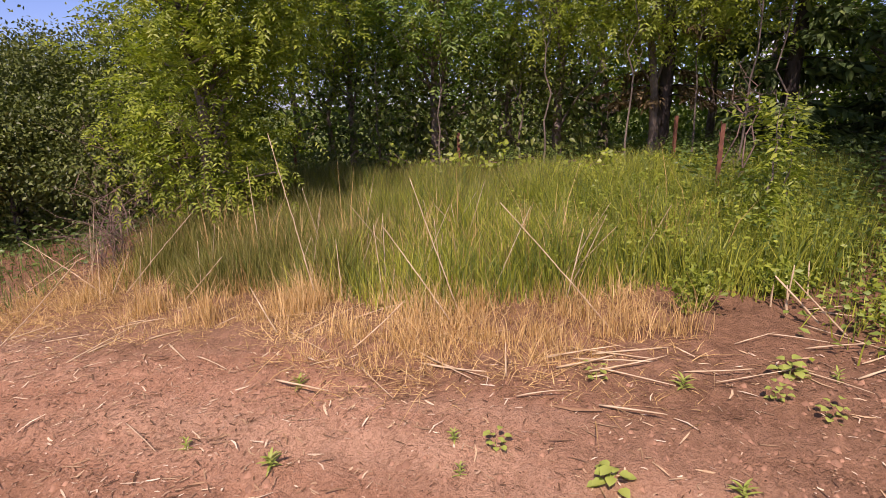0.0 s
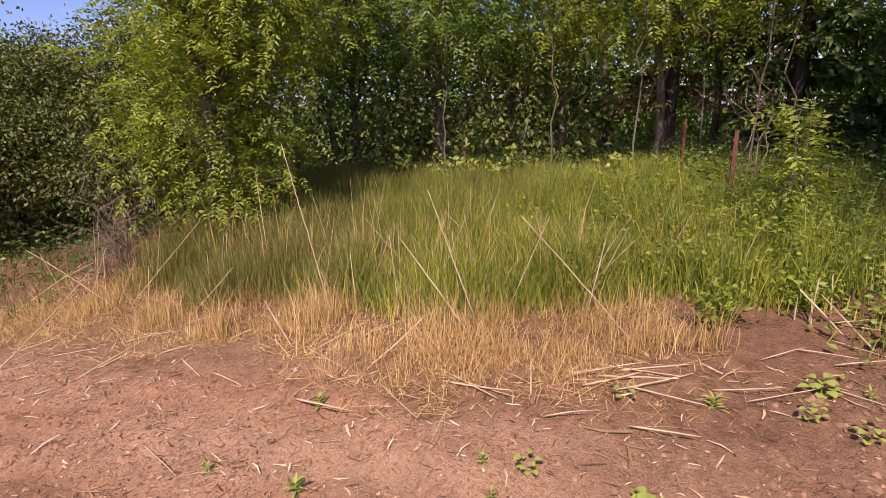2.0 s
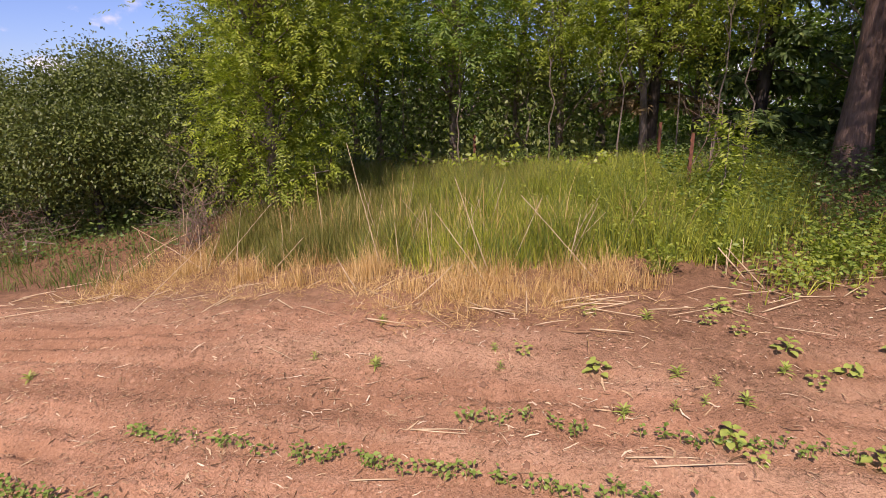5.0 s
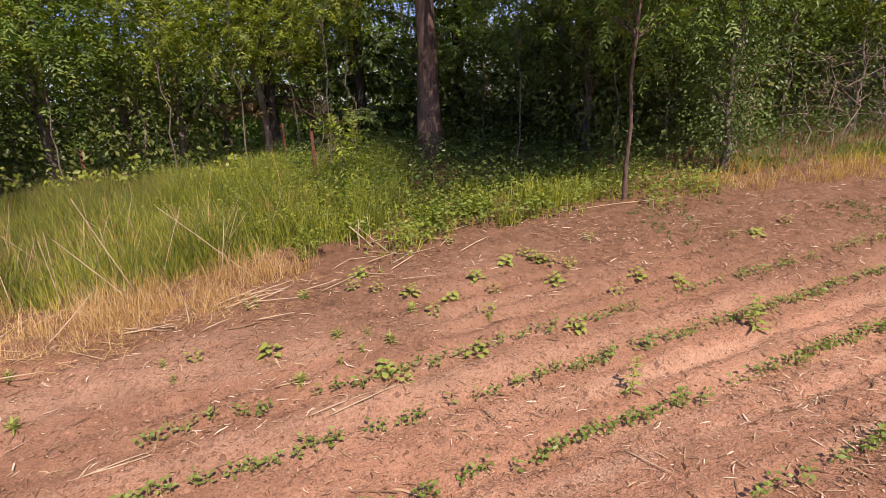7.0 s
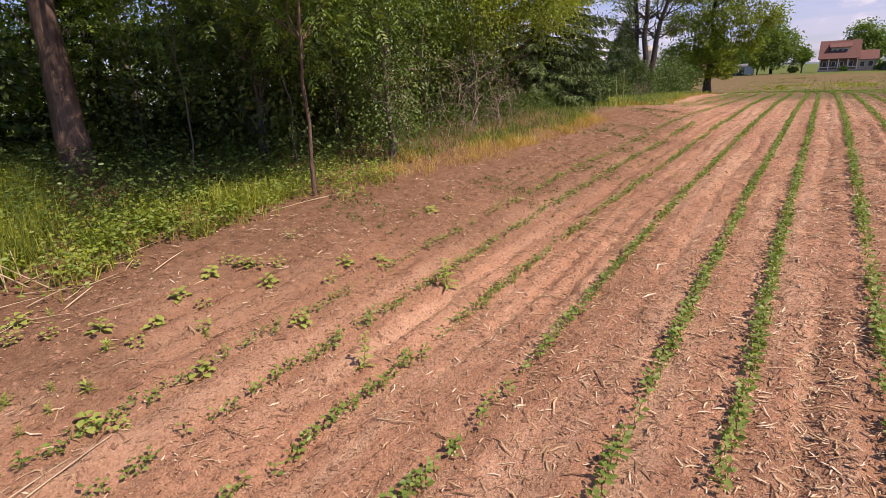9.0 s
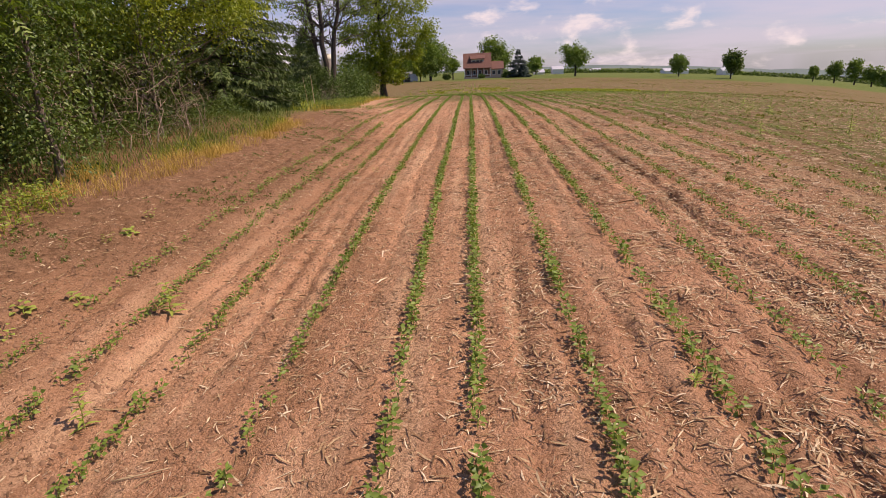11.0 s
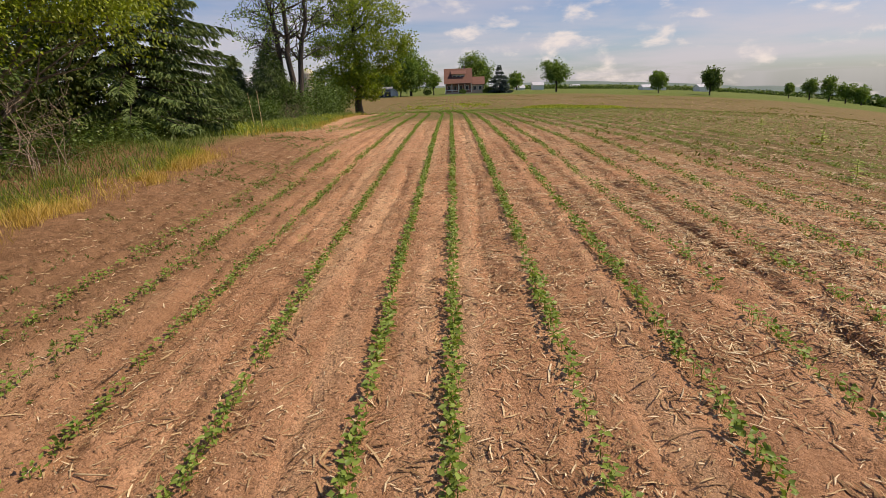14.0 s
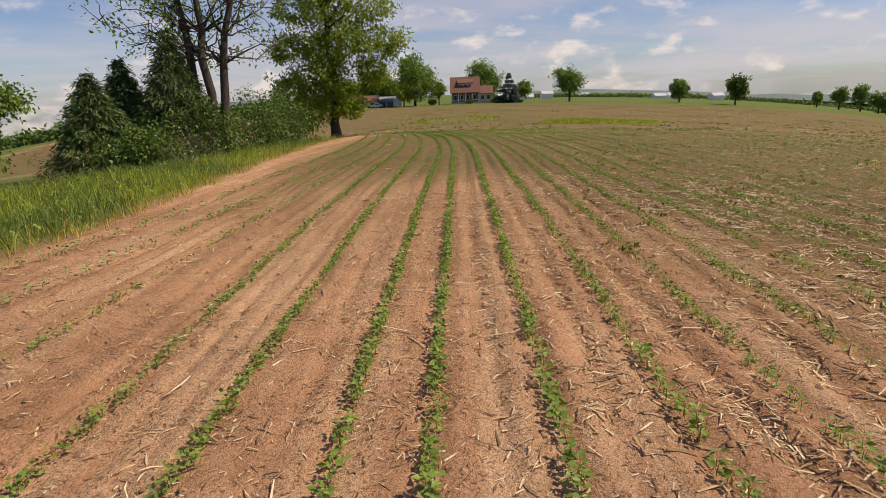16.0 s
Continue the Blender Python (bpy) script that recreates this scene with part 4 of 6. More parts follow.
for bx, by, h, r in ((-11.4, 37.6, 1.6, 1.5), (-10.6, 41.0, 2.5, 1.7), (-9.8, 45.0, 2.8, 1.6), (-9.6, 49.5, 3.0, 1.7), (-11.5, 53.0, 3.4, 2.0)):
    broadleaf_tree("hedge_shrub", "leafy green hedge shrub in long grass", (bx, by), h, 0.05,
                   [((0, 0, h * 0.5), (r * 0.8, r, h * 0.45), 280, 12)], M_LEAF_DARK, False, 0.14, bark=M_BARK_DARK, group="hedge shrubs", limb_from=0.1, clump=0.25)

broadleaf_tree("hedge_tree", "small irregular tree with light leaves in the low ground", (-15.4, 34.2), 4.6, 0.06,
               [((0, 0, 2.2), (1.0, 1.0, 1.9), 300, 15), ((0.9, 0.6, 3.0), (0.8, 0.7, 0.5), 80, 15), ((0.2, -0.3, 4.0), (0.9, 0.9, 0.7), 130, 15)], M_LEAF, False, 0.14, group="hedge shrubs", clump=0.24)


# ---- grasses ----
def scatter(n, x0, x1, y0, y1, keep):
    p = np.stack([rng.uniform(x0, x1, n), rng.uniform(y0, y1, n)], -1)
    return p[rng.random(n) < keep(p[:, 0], p[:, 1])]


def grass(name, label, mat, pts, h, w, lean=0.18, tilt=(0, 0)):
    n = len(pts)
    base = np.stack([pts[:, 0], pts[:, 1], surface(pts[:, 0], pts[:, 1]) - 0.01], -1)
    ln = rng.normal(size=(n, 2)) * lean + np.asarray(tilt)
    hh = h * (0.45 + 0.9 * rng.random(n) ** 1.4) * (0.75 + 0.5 * smooth_step(-0.3, 0.3, lump(pts[:, 0], pts[:, 1], 0.35, 47)))
    return stuff(name, fast_mesh(name, *blades(base, hh, w * rng.uniform(0.7, 1.3, n), ln), mat), label, "grass")


def in_patch(x, y):
    """The rough corner of tall grass between the field and the trees."""
    e = field_edge(y)
    left = -4.3 + 0.6 * lump(x, y, 0.8, 20)
    return smooth_step(-0.6, -1.05, x - e + 0.5 * lump(x, y, 0.6, 21)) * smooth_step(left - 0.4, left + 0.3, y) * smooth_step(2.9, 1.5, y + 0.35 * (x + 7)) * smooth_step(-10.0, -8.4, x)


P_tall = scatter(300000, -10.5, -4.6, -6, 3.2, in_patch)
half = rng.random(len(P_tall))
tone = P_tall[:, 1] + 2.2 * lump(P_tall[:, 0], P_tall[:, 1], 0.9, 50) + 0.8 * rng.normal(size=len(P_tall))
low = smooth_step(-0.9, -2.0, P_tall[:, 0] - field_edge(P_tall[:, 1]))
grass("tall_grass", "tall bright green grass in a sunny patch before the woods", M_GRASS, P_tall[(half < 0.60) & (tone > -1.9)], 0.38, 0.0065, 0.24)
grass("tall_grass", "tall olive green grass in a sunny patch", M_GRASS_OLIVE, P_tall[(half < 0.60) & (tone <= -1.9)], 0.40, 0.006, 0.22)
grass("tall_grass", "tall bluish green grass in a sunny patch", M_GRASS_BLUE, P_tall[(half >= 0.60) & (half < 0.80) & (tone > -2.6)], 0.40, 0.008, 0.18)
grass("seed_grass", "tall grass with pale yellowish seed heads", M_GRASS_SEED, P_tall[(half >= 0.80) & (tone <= -0.3)], 0.44, 0.004, 0.2)


def in_straw(x, y):
    d = x - field_edge(y) + 0.55 * lump(x, y, 0.5, 22) + 0.3 * lump(x, y, 0.2, 23)
    return smooth_step(0.22, -0.05, d) * (0.12 + 0.88 * smooth_step(-1.1, -0.6, d)) * smooth_step(-1.7, -1.1, d) * smooth_step(-5.6, -4.6, y) * smooth_step(0.9, 0.35, y) * (0.08 + 0.92 * smooth_step(-0.1, 0.3, lump(x, y, 0.28, 24))) * (0.3 + 0.7 * smooth_step(-0.25, 0.1, lump(x, y, 0.7, 69)))


P_straw = scatter(130000, -6.2, -3.4, -7, 1.0, in_straw)
grass("dead_grass", "dead straw-coloured grass lying along the field edge", M_STRAW, P_straw[::2], 0.17, 0.0038, 0.55, (0.06, 0))
grass("dead_grass", "upright tufts of pale dead grass along the field edge", M_STRAW, P_straw[1::5], 0.28, 0.0036, 0.3)
TUFTS = ((-4.62, 0.02), (-4.7, 0.45), (-4.78, 0.78), (-4.55, -0.32), (-4.72, -0.85), (-4.5, -1.2), (-4.85, -1.75), (-4.7, -2.5), (-4.9, -3.2), (-4.95, 0.2), (-4.95, -0.45))
P_tuft = np.concatenate([np.array(c) + rng.normal(size=(170, 2)) * (0.06, 0.10) for c in TUFTS])
grass("dead_grass", "standing golden tufts of dead grass", M_STRAW, P_tuft, 0.30, 0.004, 0.26)
P_mat = scatter(60000, -6.2, -3.4, -7, 1.0, lambda x, y: smooth_step(0.45, 0.05, x - field_edge(y) + 0.6 * lump(x, y, 0.5, 22)) * smooth_step(-1.5, -0.9, x - field_edge(y)) * smooth_step(-6.2, -5.0, y) * smooth_step(1.1, 0.4, y) * 0.5)
grass("dead_grass", "flattened mat of dead pale grass on the soil", M_STRAW, P_mat, 0.05, 0.006, 2.8)


P_stem = scatter(30000, -6.6, -4.2, -5.6, 1.2, lambda x, y: in_patch(x + 0.35, y) * smooth_step(-2.4, -1.0, x - field_edge(y)) * 0.6)
grass("dry_stems", "dry tan grass stems among the green", M_STRAW, P_stem[::2], 0.44, 0.0045, 0.16)
grass("dry_stems", "tall bleached stems standing over the grass", M_STRAW, P_stem[1::9], 0.72, 0.005, 0.15)


def in_verge(x, y):
    d = x - field_edge(y) + 0.5 * lump(x, y, 0.5, 25)
    return smooth_step(0.1, -0.1, d) * smooth_step(-1.4, -0.7, d) * smooth_step(5.9, 6.6, y) * smooth_step(15.0, 13.2, y) * (0.10 + 0.90 * smooth_step(-0.1, 0.25, lump(x, y, 0.45, 30)))


P_verge = scatter(110000, -6.5, -4.0, 5.5, 15, in_verge)
dv = P_verge[:, 0] - field_edge(P_verge[:, 1])
pick = rng.random(len(P_verge))
gold = dv + 0.35 * (pick - 0.5) + 1.1 * lump(P_verge[:, 0], P_verge[:, 1], 0.8, 66) > -0.72
grass("golden_grass", "dry golden grass along the foot of the woods", M_STRAW_GOLD, P_verge[gold & (pick < 0.55)], 0.19, 0.0055, 0.4)
grass("golden_grass", "rusty brown dead grass along the foot of the woods", M_STRAW, P_verge[gold & (pick >= 0.55) & (pick < 0.8)], 0.12, 0.005, 0.6)
grass("verge_grass", "fresh green grass under the wood's edge", M_GRASS, P_verge[~gold & (pick < 0.4)], 0.18, 0.007, 0.35)
grass("verge_grass", "deep green grass under the wood's edge", M_GRASS_BLUE, P_verge[~gold & (pick >= 0.4)], 0.18, 0.008, 0.35)


P_fresh = np.array((-5.4, 4.15)) + rng.normal(size=(700, 2)) * (0.16, 0.3)
grass("verge_grass", "upright fresh grass at the sunny front of the undergrowth", M_GRASS, P_fresh, 0.36, 0.007, 0.2)


def in_strip(x, y):
    d = x - field_edge(y) + 0.5 * lump(x, y, 0.6, 26)
    return smooth_step(0.1, -0.2, d) * smooth_step(-9, -5, d) * smooth_step(16.5, 19, y) * smooth_step(62, 50, y) * (1 - 0.55 * smooth_step(25, 55, y))


P_strip = scatter(90000, -17, -4.8, 16.5, 62, in_strip)
ds = P_strip[:, 0] - field_edge(P_strip[:, 1])
g2 = ds + 0.4 * rng.normal(size=len(ds)) > -0.35
grass("golden_grass", "dry golden grass at the field margin", M_STRAW_GOLD, P_strip[g2], 0.20, 0.012, 0.35)
P_mead = P_strip[~g2]
shade = rng.random(len(P_mead)) + 1.4 * lump(P_mead[:, 0], P_mead[:, 1], 1.6, 65)
grass("meadow_grass", "long bright green meadow grass on a strip by the field", M_GRASS, P_mead[shade < 0.45], 0.30, 0.013, 0.35)
grass("meadow_grass", "long deep green meadow grass on a strip by the field", M_GRASS_BLUE, P_mead[shade >= 0.45], 0.34, 0.013, 0.35)


def in_under(x, y):
    d = x - field_edge(y)
    return smooth_step(-0.55, -1.1, d + 0.4 * lump(x, y, 0.5, 27)) * smooth_step(0.8, 2.2, y - 0.4 * (x + 6)) * smooth_step(19, 17, y) * smooth_step(-13, -9, x)


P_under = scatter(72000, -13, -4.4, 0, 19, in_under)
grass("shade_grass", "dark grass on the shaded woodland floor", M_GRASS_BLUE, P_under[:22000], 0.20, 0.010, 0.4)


def ground_cover(name, label, mat, pts, h, size):
    z = surface(pts[:, 0], pts[:, 1])
    n = len(pts)
    p = np.stack([pts[:, 0], pts[:, 1], z + h * rng.random(n) ** 0.8], -1)
    a = rng.random(n) * 2 * np.pi
    d = unit(np.stack([np.cos(a), np.sin(a), rng.uniform(-0.3, 0.4, n)], -1))
    return stuff(name, fast_mesh(name, *leaves(p, d, size * rng.uniform(0.6, 1.3, n), size * 0.62, 0.12), mat), label, "undergrowth")


def in_cover(x, y):
    d = x - field_edge(y) + 0.6 * lump(x, y, 0.45, 28)
    return smooth_step(0.12, -0.15, d) * smooth_step(-2.4, -0.8, d) * smooth_step(1.2, 2.3, y) * smooth_step(6.6, 5.6, y) * (0.3 + 0.7 * smooth_step(-0.2, 0.2, lump(x, y, 0.5, 29)))


P_cover = scatter(60000, -9, -4.2, 0, 7, in_cover)
ground_cover("leafy_weeds", "bright leafy weeds spilling from the woods onto bare soil", M_WEED, P_cover[::2], 0.22, 0.055)
ground_cover("leafy_weeds", "green leafy weeds at the foot of the woods", M_LEAF_SUN, P_cover[1::4], 0.26, 0.05)
grass("verge_grass", "fresh grass mixed with weeds along the woods", M_GRASS, P_cover[3::4], 0.22, 0.008, 0.35)
P_lime = scatter(26000, -9.5, -5.0, -1.2, 3.0, lambda x, y: in_patch(x, y) * smooth_step(-0.6, 0.8, y + 1.2 * lump(x, y, 0.7, 59)) * (0.2 + 0.8 * smooth_step(-0.1, 0.2, lump(x, y, 0.4, 60))))
ground_cover("leafy_weeds", "lime green leafy weeds among the tall grass", M_LEAF_SUN, P_lime, 0.42, 0.045)
ground_cover("leafy_weeds", "yellow-green leafy weeds in the meadow grass", M_WEED, P_strip[::7], 0.30, 0.07)
# undergrowth below the trees holds their shade in its dark leaf colour
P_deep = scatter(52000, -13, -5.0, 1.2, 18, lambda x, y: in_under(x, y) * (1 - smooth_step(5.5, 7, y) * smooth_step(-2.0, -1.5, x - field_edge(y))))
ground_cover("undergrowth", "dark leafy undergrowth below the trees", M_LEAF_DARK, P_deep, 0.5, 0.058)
P_back = scatter(26000, -13, -8.9, -7, 2.5, lambda x, y: 0.2 + 0.7 * smooth_step(-0.1, 0.25, lump(x, y, 0.8, 70)))
ground_cover("undergrowth", "leafy undergrowth behind the tall grass", M_LEAF_DARK, P_back, 0.5, 0.045)
P_left = scatter(14000, -12, -5.0, -15, -4.6, lambda x, y: smooth_step(-0.6, -1.4, x - field_edge(y)))
ground_cover("undergrowth", "dark low undergrowth below shrubs", M_LEAF_DARK, P_left, 0.45, 0.065)
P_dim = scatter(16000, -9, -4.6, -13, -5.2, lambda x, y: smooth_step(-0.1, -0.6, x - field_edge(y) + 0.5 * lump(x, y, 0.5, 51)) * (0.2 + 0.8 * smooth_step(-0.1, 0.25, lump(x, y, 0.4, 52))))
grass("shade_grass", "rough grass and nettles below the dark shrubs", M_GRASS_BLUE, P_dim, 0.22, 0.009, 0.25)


# ---- crop rows ----
def crop_row(x, y0, y1, step, thick, size=1.0):
    ys = np.arange(y0, y1, step)
    ys = ys + rng.normal(size=len(ys)) * step * 0.35
    ys = ys[rng.random(len(ys)) < thick * (0.42 + 0.58 * smooth_step(-0.22, 0.05, lump(ys * 0 + x * 3, ys, 0.5, 31)))]
    grow = 1 + smooth_step(25, 60, ys) * 0.05 + smooth_step(80, 95, ys) * 1.2
    grow = grow * size
    xs = x + row_bend(np.minimum(ys, 90)) * (ys < 90) + rng.normal(size=len(ys)) * 0.018 + 0.03 * lump(ys * 0 + x, ys, 3.0, 32)
    base = np.stack([xs, ys, surface(xs, ys)], -1)
    sets = []
    n = len(ys)
    a0 = rng.random(n) * 2 * np.pi
    for k in range(6):
        a = a0 + k * 2.4 + rng.normal(size=n) * 0.3
        d = unit(np.stack([np.cos(a), np.sin(a), rng.uniform(-0.1, 0.5, n)], -1))
        h = (0.03 + 0.016 * k + 0.02 * rng.random(n)) * grow
        p = base + np.stack([np.cos(a) * 0.012, np.sin(a) * 0.012, h], -1)
        sets.append(leaves(p, d, 0.050 * rng.uniform(0.6, 1.25, n) * grow, 0.034 * rng.uniform(0.8, 1.2, n) * grow, 0.15))
    stems = leaves(base, np.tile([0, 0, 1.0], (n, 1)), 0.10 * grow, 0.008 * grow, 0.1, unit(rng.normal(size=(n, 3))))
    sets.append(stems)
    return stuff("crop_row", fast_mesh("crop_row", *join_arrays(sets), M_CROP), "long row of small green soybean seedlings in bare soil", "crop row")


for k, cx in enumerate(ROWS_X):
    y0 = {0: -0.4, 1: -2.6}.get(k, -6.0)
    if k < 8:
        crop_row(cx, y0, (70, 17, 70, 70, 70, 70, 70, 70)[k], (0.055, 0.042, 0.037, 0.036, 0.035, 0.034, 0.034, 0.038)[k], (0.72, 0.78, 0.9, 0.96, 1.0, 1.0, 1.0, 0.8)[k], (0.75, 0.78, 0.82, 0.88, 0.95, 1.0, 1.0, 1.0)[k])
    else:
        crop_row(cx, -2.0, 64, 0.043 if k < 16 else 0.09, 1.0 - 0.02 * k, 0.85)
for cx in (-4.6, -3.8):
    crop_row(cx, 20, 64, 0.08, 0.72)

for k in range(30):
    crop_row(-14 + k * 0.95, 92 + rng.uniform(-3, 3), 165 + rng.uniform(-8, 8), 0.6, 0.34)


# ---- corn residue ----
def residue(n, x0, x1, y0, y1, keep, size, label, bow=False, mat=None):
    p = scatter(n, x0, x1, y0, y1, keep)
    m = len(p)
    L = size * (0.35 + rng.random(m) ** 3 * 1.5)
    c = np.stack([p[:, 0], p[:, 1], surface(p[:, 0], p[:, 1]) + 0.008], -1)
    a = rng.random(m) * np.pi * 2
    d = unit(np.stack([np.cos(a), np.sin(a) * 1.2, rng.normal(size=m) * 0.07], -1))
    wd = (0.0035 + 0.006 * rng.random(m) ** 2 + L * 0.04)[:, None] / 2
    side = unit(np.cross(d, unit(rng.normal(size=(m, 3)) * 0.3 + [0, 0, 1.0])))
    up = np.array([0, 0, 1.0])
    curl = (rng.normal(size=m) * 0.055 * L)[:, None]
    a, b = c - d * L[:, None] / 2, c + d * L[:, None] / 2 + up * (0.05 * L * rng.random(m))[:, None]
    mid = c + side * curl + up * (0.05 * L * rng.random(m))[:, None]
    if bow:
        v = np.stack([a - side * wd * 0.6, a + side * wd * 0.6, mid + side * wd, mid - side * wd, b + side * wd * 0.4, b - side * wd * 0.4], 1).reshape(-1, 3)
        i = np.arange(m)[:, None] * 6
        f = np.concatenate([i + [0, 1, 2, 3], i + [3, 2, 4, 5]])
    else:
        v = np.stack([a - side * wd, a + side * wd, b + side * wd * 0.8, b - side * wd * 0.8], 1).reshape(-1, 3)
        f = np.arange(m)[:, None] * 4 + np.array([0, 1, 2, 3])
    return stuff("corn_residue", fast_mesh("corn_residue", v, f, mat or M_RESIDUE), label, "crop residue")


def between_rows(x):
    """Litter lies thick between the drilled rows and thin along them."""
    return 0.35 + 0.65 * smooth_step(0.25, 0.8, 0.5 - 0.5 * np.cos(2 * np.pi * (x - 2.22) / 0.72))


def off_edge(x, y):
    return smooth_step(-0.1, 0.4, x - field_edge(y))


residue(115000, -5, 1.0, -6, 28, lambda x, y: off_edge(x, y) * (0.50 + 0.35 * smooth_step(-3, 1, x)) * (0.35 + 0.65 * smooth_step(-0.1, 0.25, lump(x, y, 0.5, 53))), 0.068, "scattered pale pieces of corn stalk on soil", True)
residue(150000, -5, 1.2, -6, 22, lambda x, y: off_edge(x, y) * (0.25 + 0.75 * smooth_step(-0.2, 0.25, lump(x, y, 0.6, 63))), 0.026, "fine brown chaff on the soil", False, M_CHAFF)
residue(115000, 0.3, 5.0, -3, 12, lambda x, y: (0.25 + 0.75 * smooth_step(-0.2, 0.15, lump(x, y, 0.5, 41))) * (0.35 + 0.65 * smooth_step(0.6, 2.2, x)) * between_rows(x), 0.075, "dense litter of broken corn stalks and leaves", True)
residue(150000, 0.4, 7.0, 8, 30, lambda x, y: (0.3 + 0.7 * smooth_step(-0.2, 0.15, lump(x, y, 0.5, 57))) * (0.4 + 0.6 * smooth_step(0.6, 2.2, x)) * (0.5 + 0.5 * smooth_step(9, 13, y)) * between_rows(x), 0.08, "dense litter of broken corn stalks and leaves")
residue(120000, 3.0, 22.0, -3, 36, lambda x, y: (0.3 + 0.7 * smooth_step(-0.15, 0.2, lump(x, y, 0.6, 54))) * (1 - 0.7 * smooth_step(6.0, 5.0, x) * smooth_step(14, 12, y)) * between_rows(x), 0.08, "dense litter of broken corn stalks on soil")
residue(90000, 2.4, 9.5, 1.5, 16, lambda x, y: (0.35 + 0.65 * smooth_step(-0.2, 0.15, lump(x, y, 0.6, 71))) * between_rows(x), 0.062, "dense litter of broken corn stalks between drilled rows")
residue(4200, -4, 9.0, -4, 28, lambda x, y: off_edge(x, y) * (0.25 + 0.75 * smooth_step(0, 2, x)), 0.16, "larger bleached corn husks and stalk ends", True)
residue(90000, -8, 34, 14, 66, lambda x, y: off_edge(x, y) * (0.22 + 0.78 * smooth_step(0, 6, x)) * (0.4 + 0.6 * smooth_step(-0.15, 0.2, lump(x, y, 1.6, 67))), 0.17, "pale corn stubble litter across the field")


def clods(n, x0, x1, y0, y1, keep, size):
    """Small crumbs of soil: squashed eight-sided lumps."""
    p = scatter(n, x0, x1, y0, y1, keep)
    m = len(p)
    s = size * (0.4 + rng.random(m) ** 4 * 2.2)
    c = np.stack([p[:, 0], p[:, 1], surface(p[:, 0], p[:, 1]) + s * 0.15], -1)
    dirs = np.array([(1, 0, -0.4), (0.31, 0.95, -0.4), (-0.81, 0.59, -0.4), (-0.81, -0.59, -0.4), (0.31, -0.95, -0.4), (0, 0, 0.6)], float)
    a = rng.random(m) * 2 * np.pi
    ca, sa = np.cos(a)[:, None], np.sin(a)[:, None]
    dd = np.stack([dirs[:, 0] * ca - dirs[:, 1] * sa, dirs[:, 0] * sa + dirs[:, 1] * ca, dirs[:, 2] + 0 * ca], -1)
    v = (c[:, None] + dd * s[:, None, None] * rng.uniform(0.6, 1.15, (m, 6, 1))).reshape(-1, 3)
    i = np.arange(m)[:, None] * 6
    f = np.concatenate([i + q for q in ([0, 1, 5], [1, 2, 5], [2, 3, 5], [3, 4, 5], [4, 0, 5])])
    return stuff("soil_clods", fast_mesh("soil_clods", v, f, M_CLOD, True), "crumbs and clods of reddish dry soil", "soil")


M_CLOD = plain_material("soil_clod", (0.13, 0.065, 0.033), (0.44, 0.245, 0.138), 5.0, 0.95, 0, 40, 0, True)


def in_ridges(x, y):
    """Crumbs gather beside the drill slots and in the wheel marks."""
    k = np.zeros_like(x)
    for c in ROWS_X[:14]:
        k = np.maximum(k, np.exp(-((np.abs(x - c - 0.03) - 0.15) / 0.05) ** 2))
    for c in (-3.8, -3.55, -3.3, -2.34, -1.80, -1.52, -0.83, 0.45, 1.17, 1.9, 2.6):
        k = np.maximum(k, np.exp(-((x - c) / 0.07) ** 2))
    return off_edge(x, y) * (0.10 + 0.90 * k) * (0.15 + 0.85 * smooth_step(-0.1, 0.25, lump(x, y, 0.35, 43)))


clods(110000, -5, 5, -4, 12, in_ridges, 0.0125)
clods(14000, -7, 9, 10, 28, lambda x, y: off_edge(x, y), 0.014)
clods(36000, -4.6, 0.6, -6, 7, lambda x, y: off_edge(x, y) * (0.2 + 0.8 * smooth_step(-0.15, 0.25, lump(x, y, 0.5, 64))), 0.008)
clods(9000, -4.6, 6, -4, 12, lambda x, y: off_edge(x, y) * smooth_step(-0.1, 0.3, lump(x, y, 0.8, 55)), 0.012)
residue(26000, -18, 70, 55, 150, lambda x, y: 0.35 + 0.65 * smooth_step(-0.2, 0.3, lump(x, y, 5.0, 44)), 0.42, "pale stubble flecks on the far slope")


def tufts(n, x0, x1, y0, y1, keep, h, mat=None):
    """Small green weeds scattered over the stubble."""
    p = scatter(n, x0, x1, y0, y1, keep)
    q = np.repeat(p, 7, 0) + rng.normal(size=(len(p) * 7, 2)) * h * 0.45
    m = len(q)
    c = np.stack([q[:, 0], q[:, 1], surface(q[:, 0], q[:, 1]) + h * 0.1], -1)
    return stuff("stubble_weeds", fast_mesh("stubble_weeds", *leaves(c, unit(rng.normal(size=(m, 3)) + [0, 0, 0.9]), h * rng.uniform(0.5, 1.2, m), h * 0.4, 0.15), mat or M_GRASS_BLUE), "small green weeds scattered over stubble", "weeds")


tufts(5200, -4.7, -2.2, 4.5, 19, lambda x, y: smooth_step(0.0, 0.4, x - field_edge(y)) * smooth_step(2.4, 0.6, x - field_edge(y)) * smooth_step(-0.15, 0.25, lump(x, y, 0.7, 62)), 0.034)
tufts(5200, 2, 34, 6, 60, lambda x, y: smooth_step(3, 10, x + 0.2 * y) * smooth_step(-0.1, 0.3, lump(x, y, 2.2, 45)), 0.085, M_GRASS_OLIVE)
tufts(5200, -10, 90, 55, 190, lambda x, y: smooth_step(-0.05, 0.3, lump(x, y, 7.0, 46)), 0.22, M_GRASS_OLIVE)
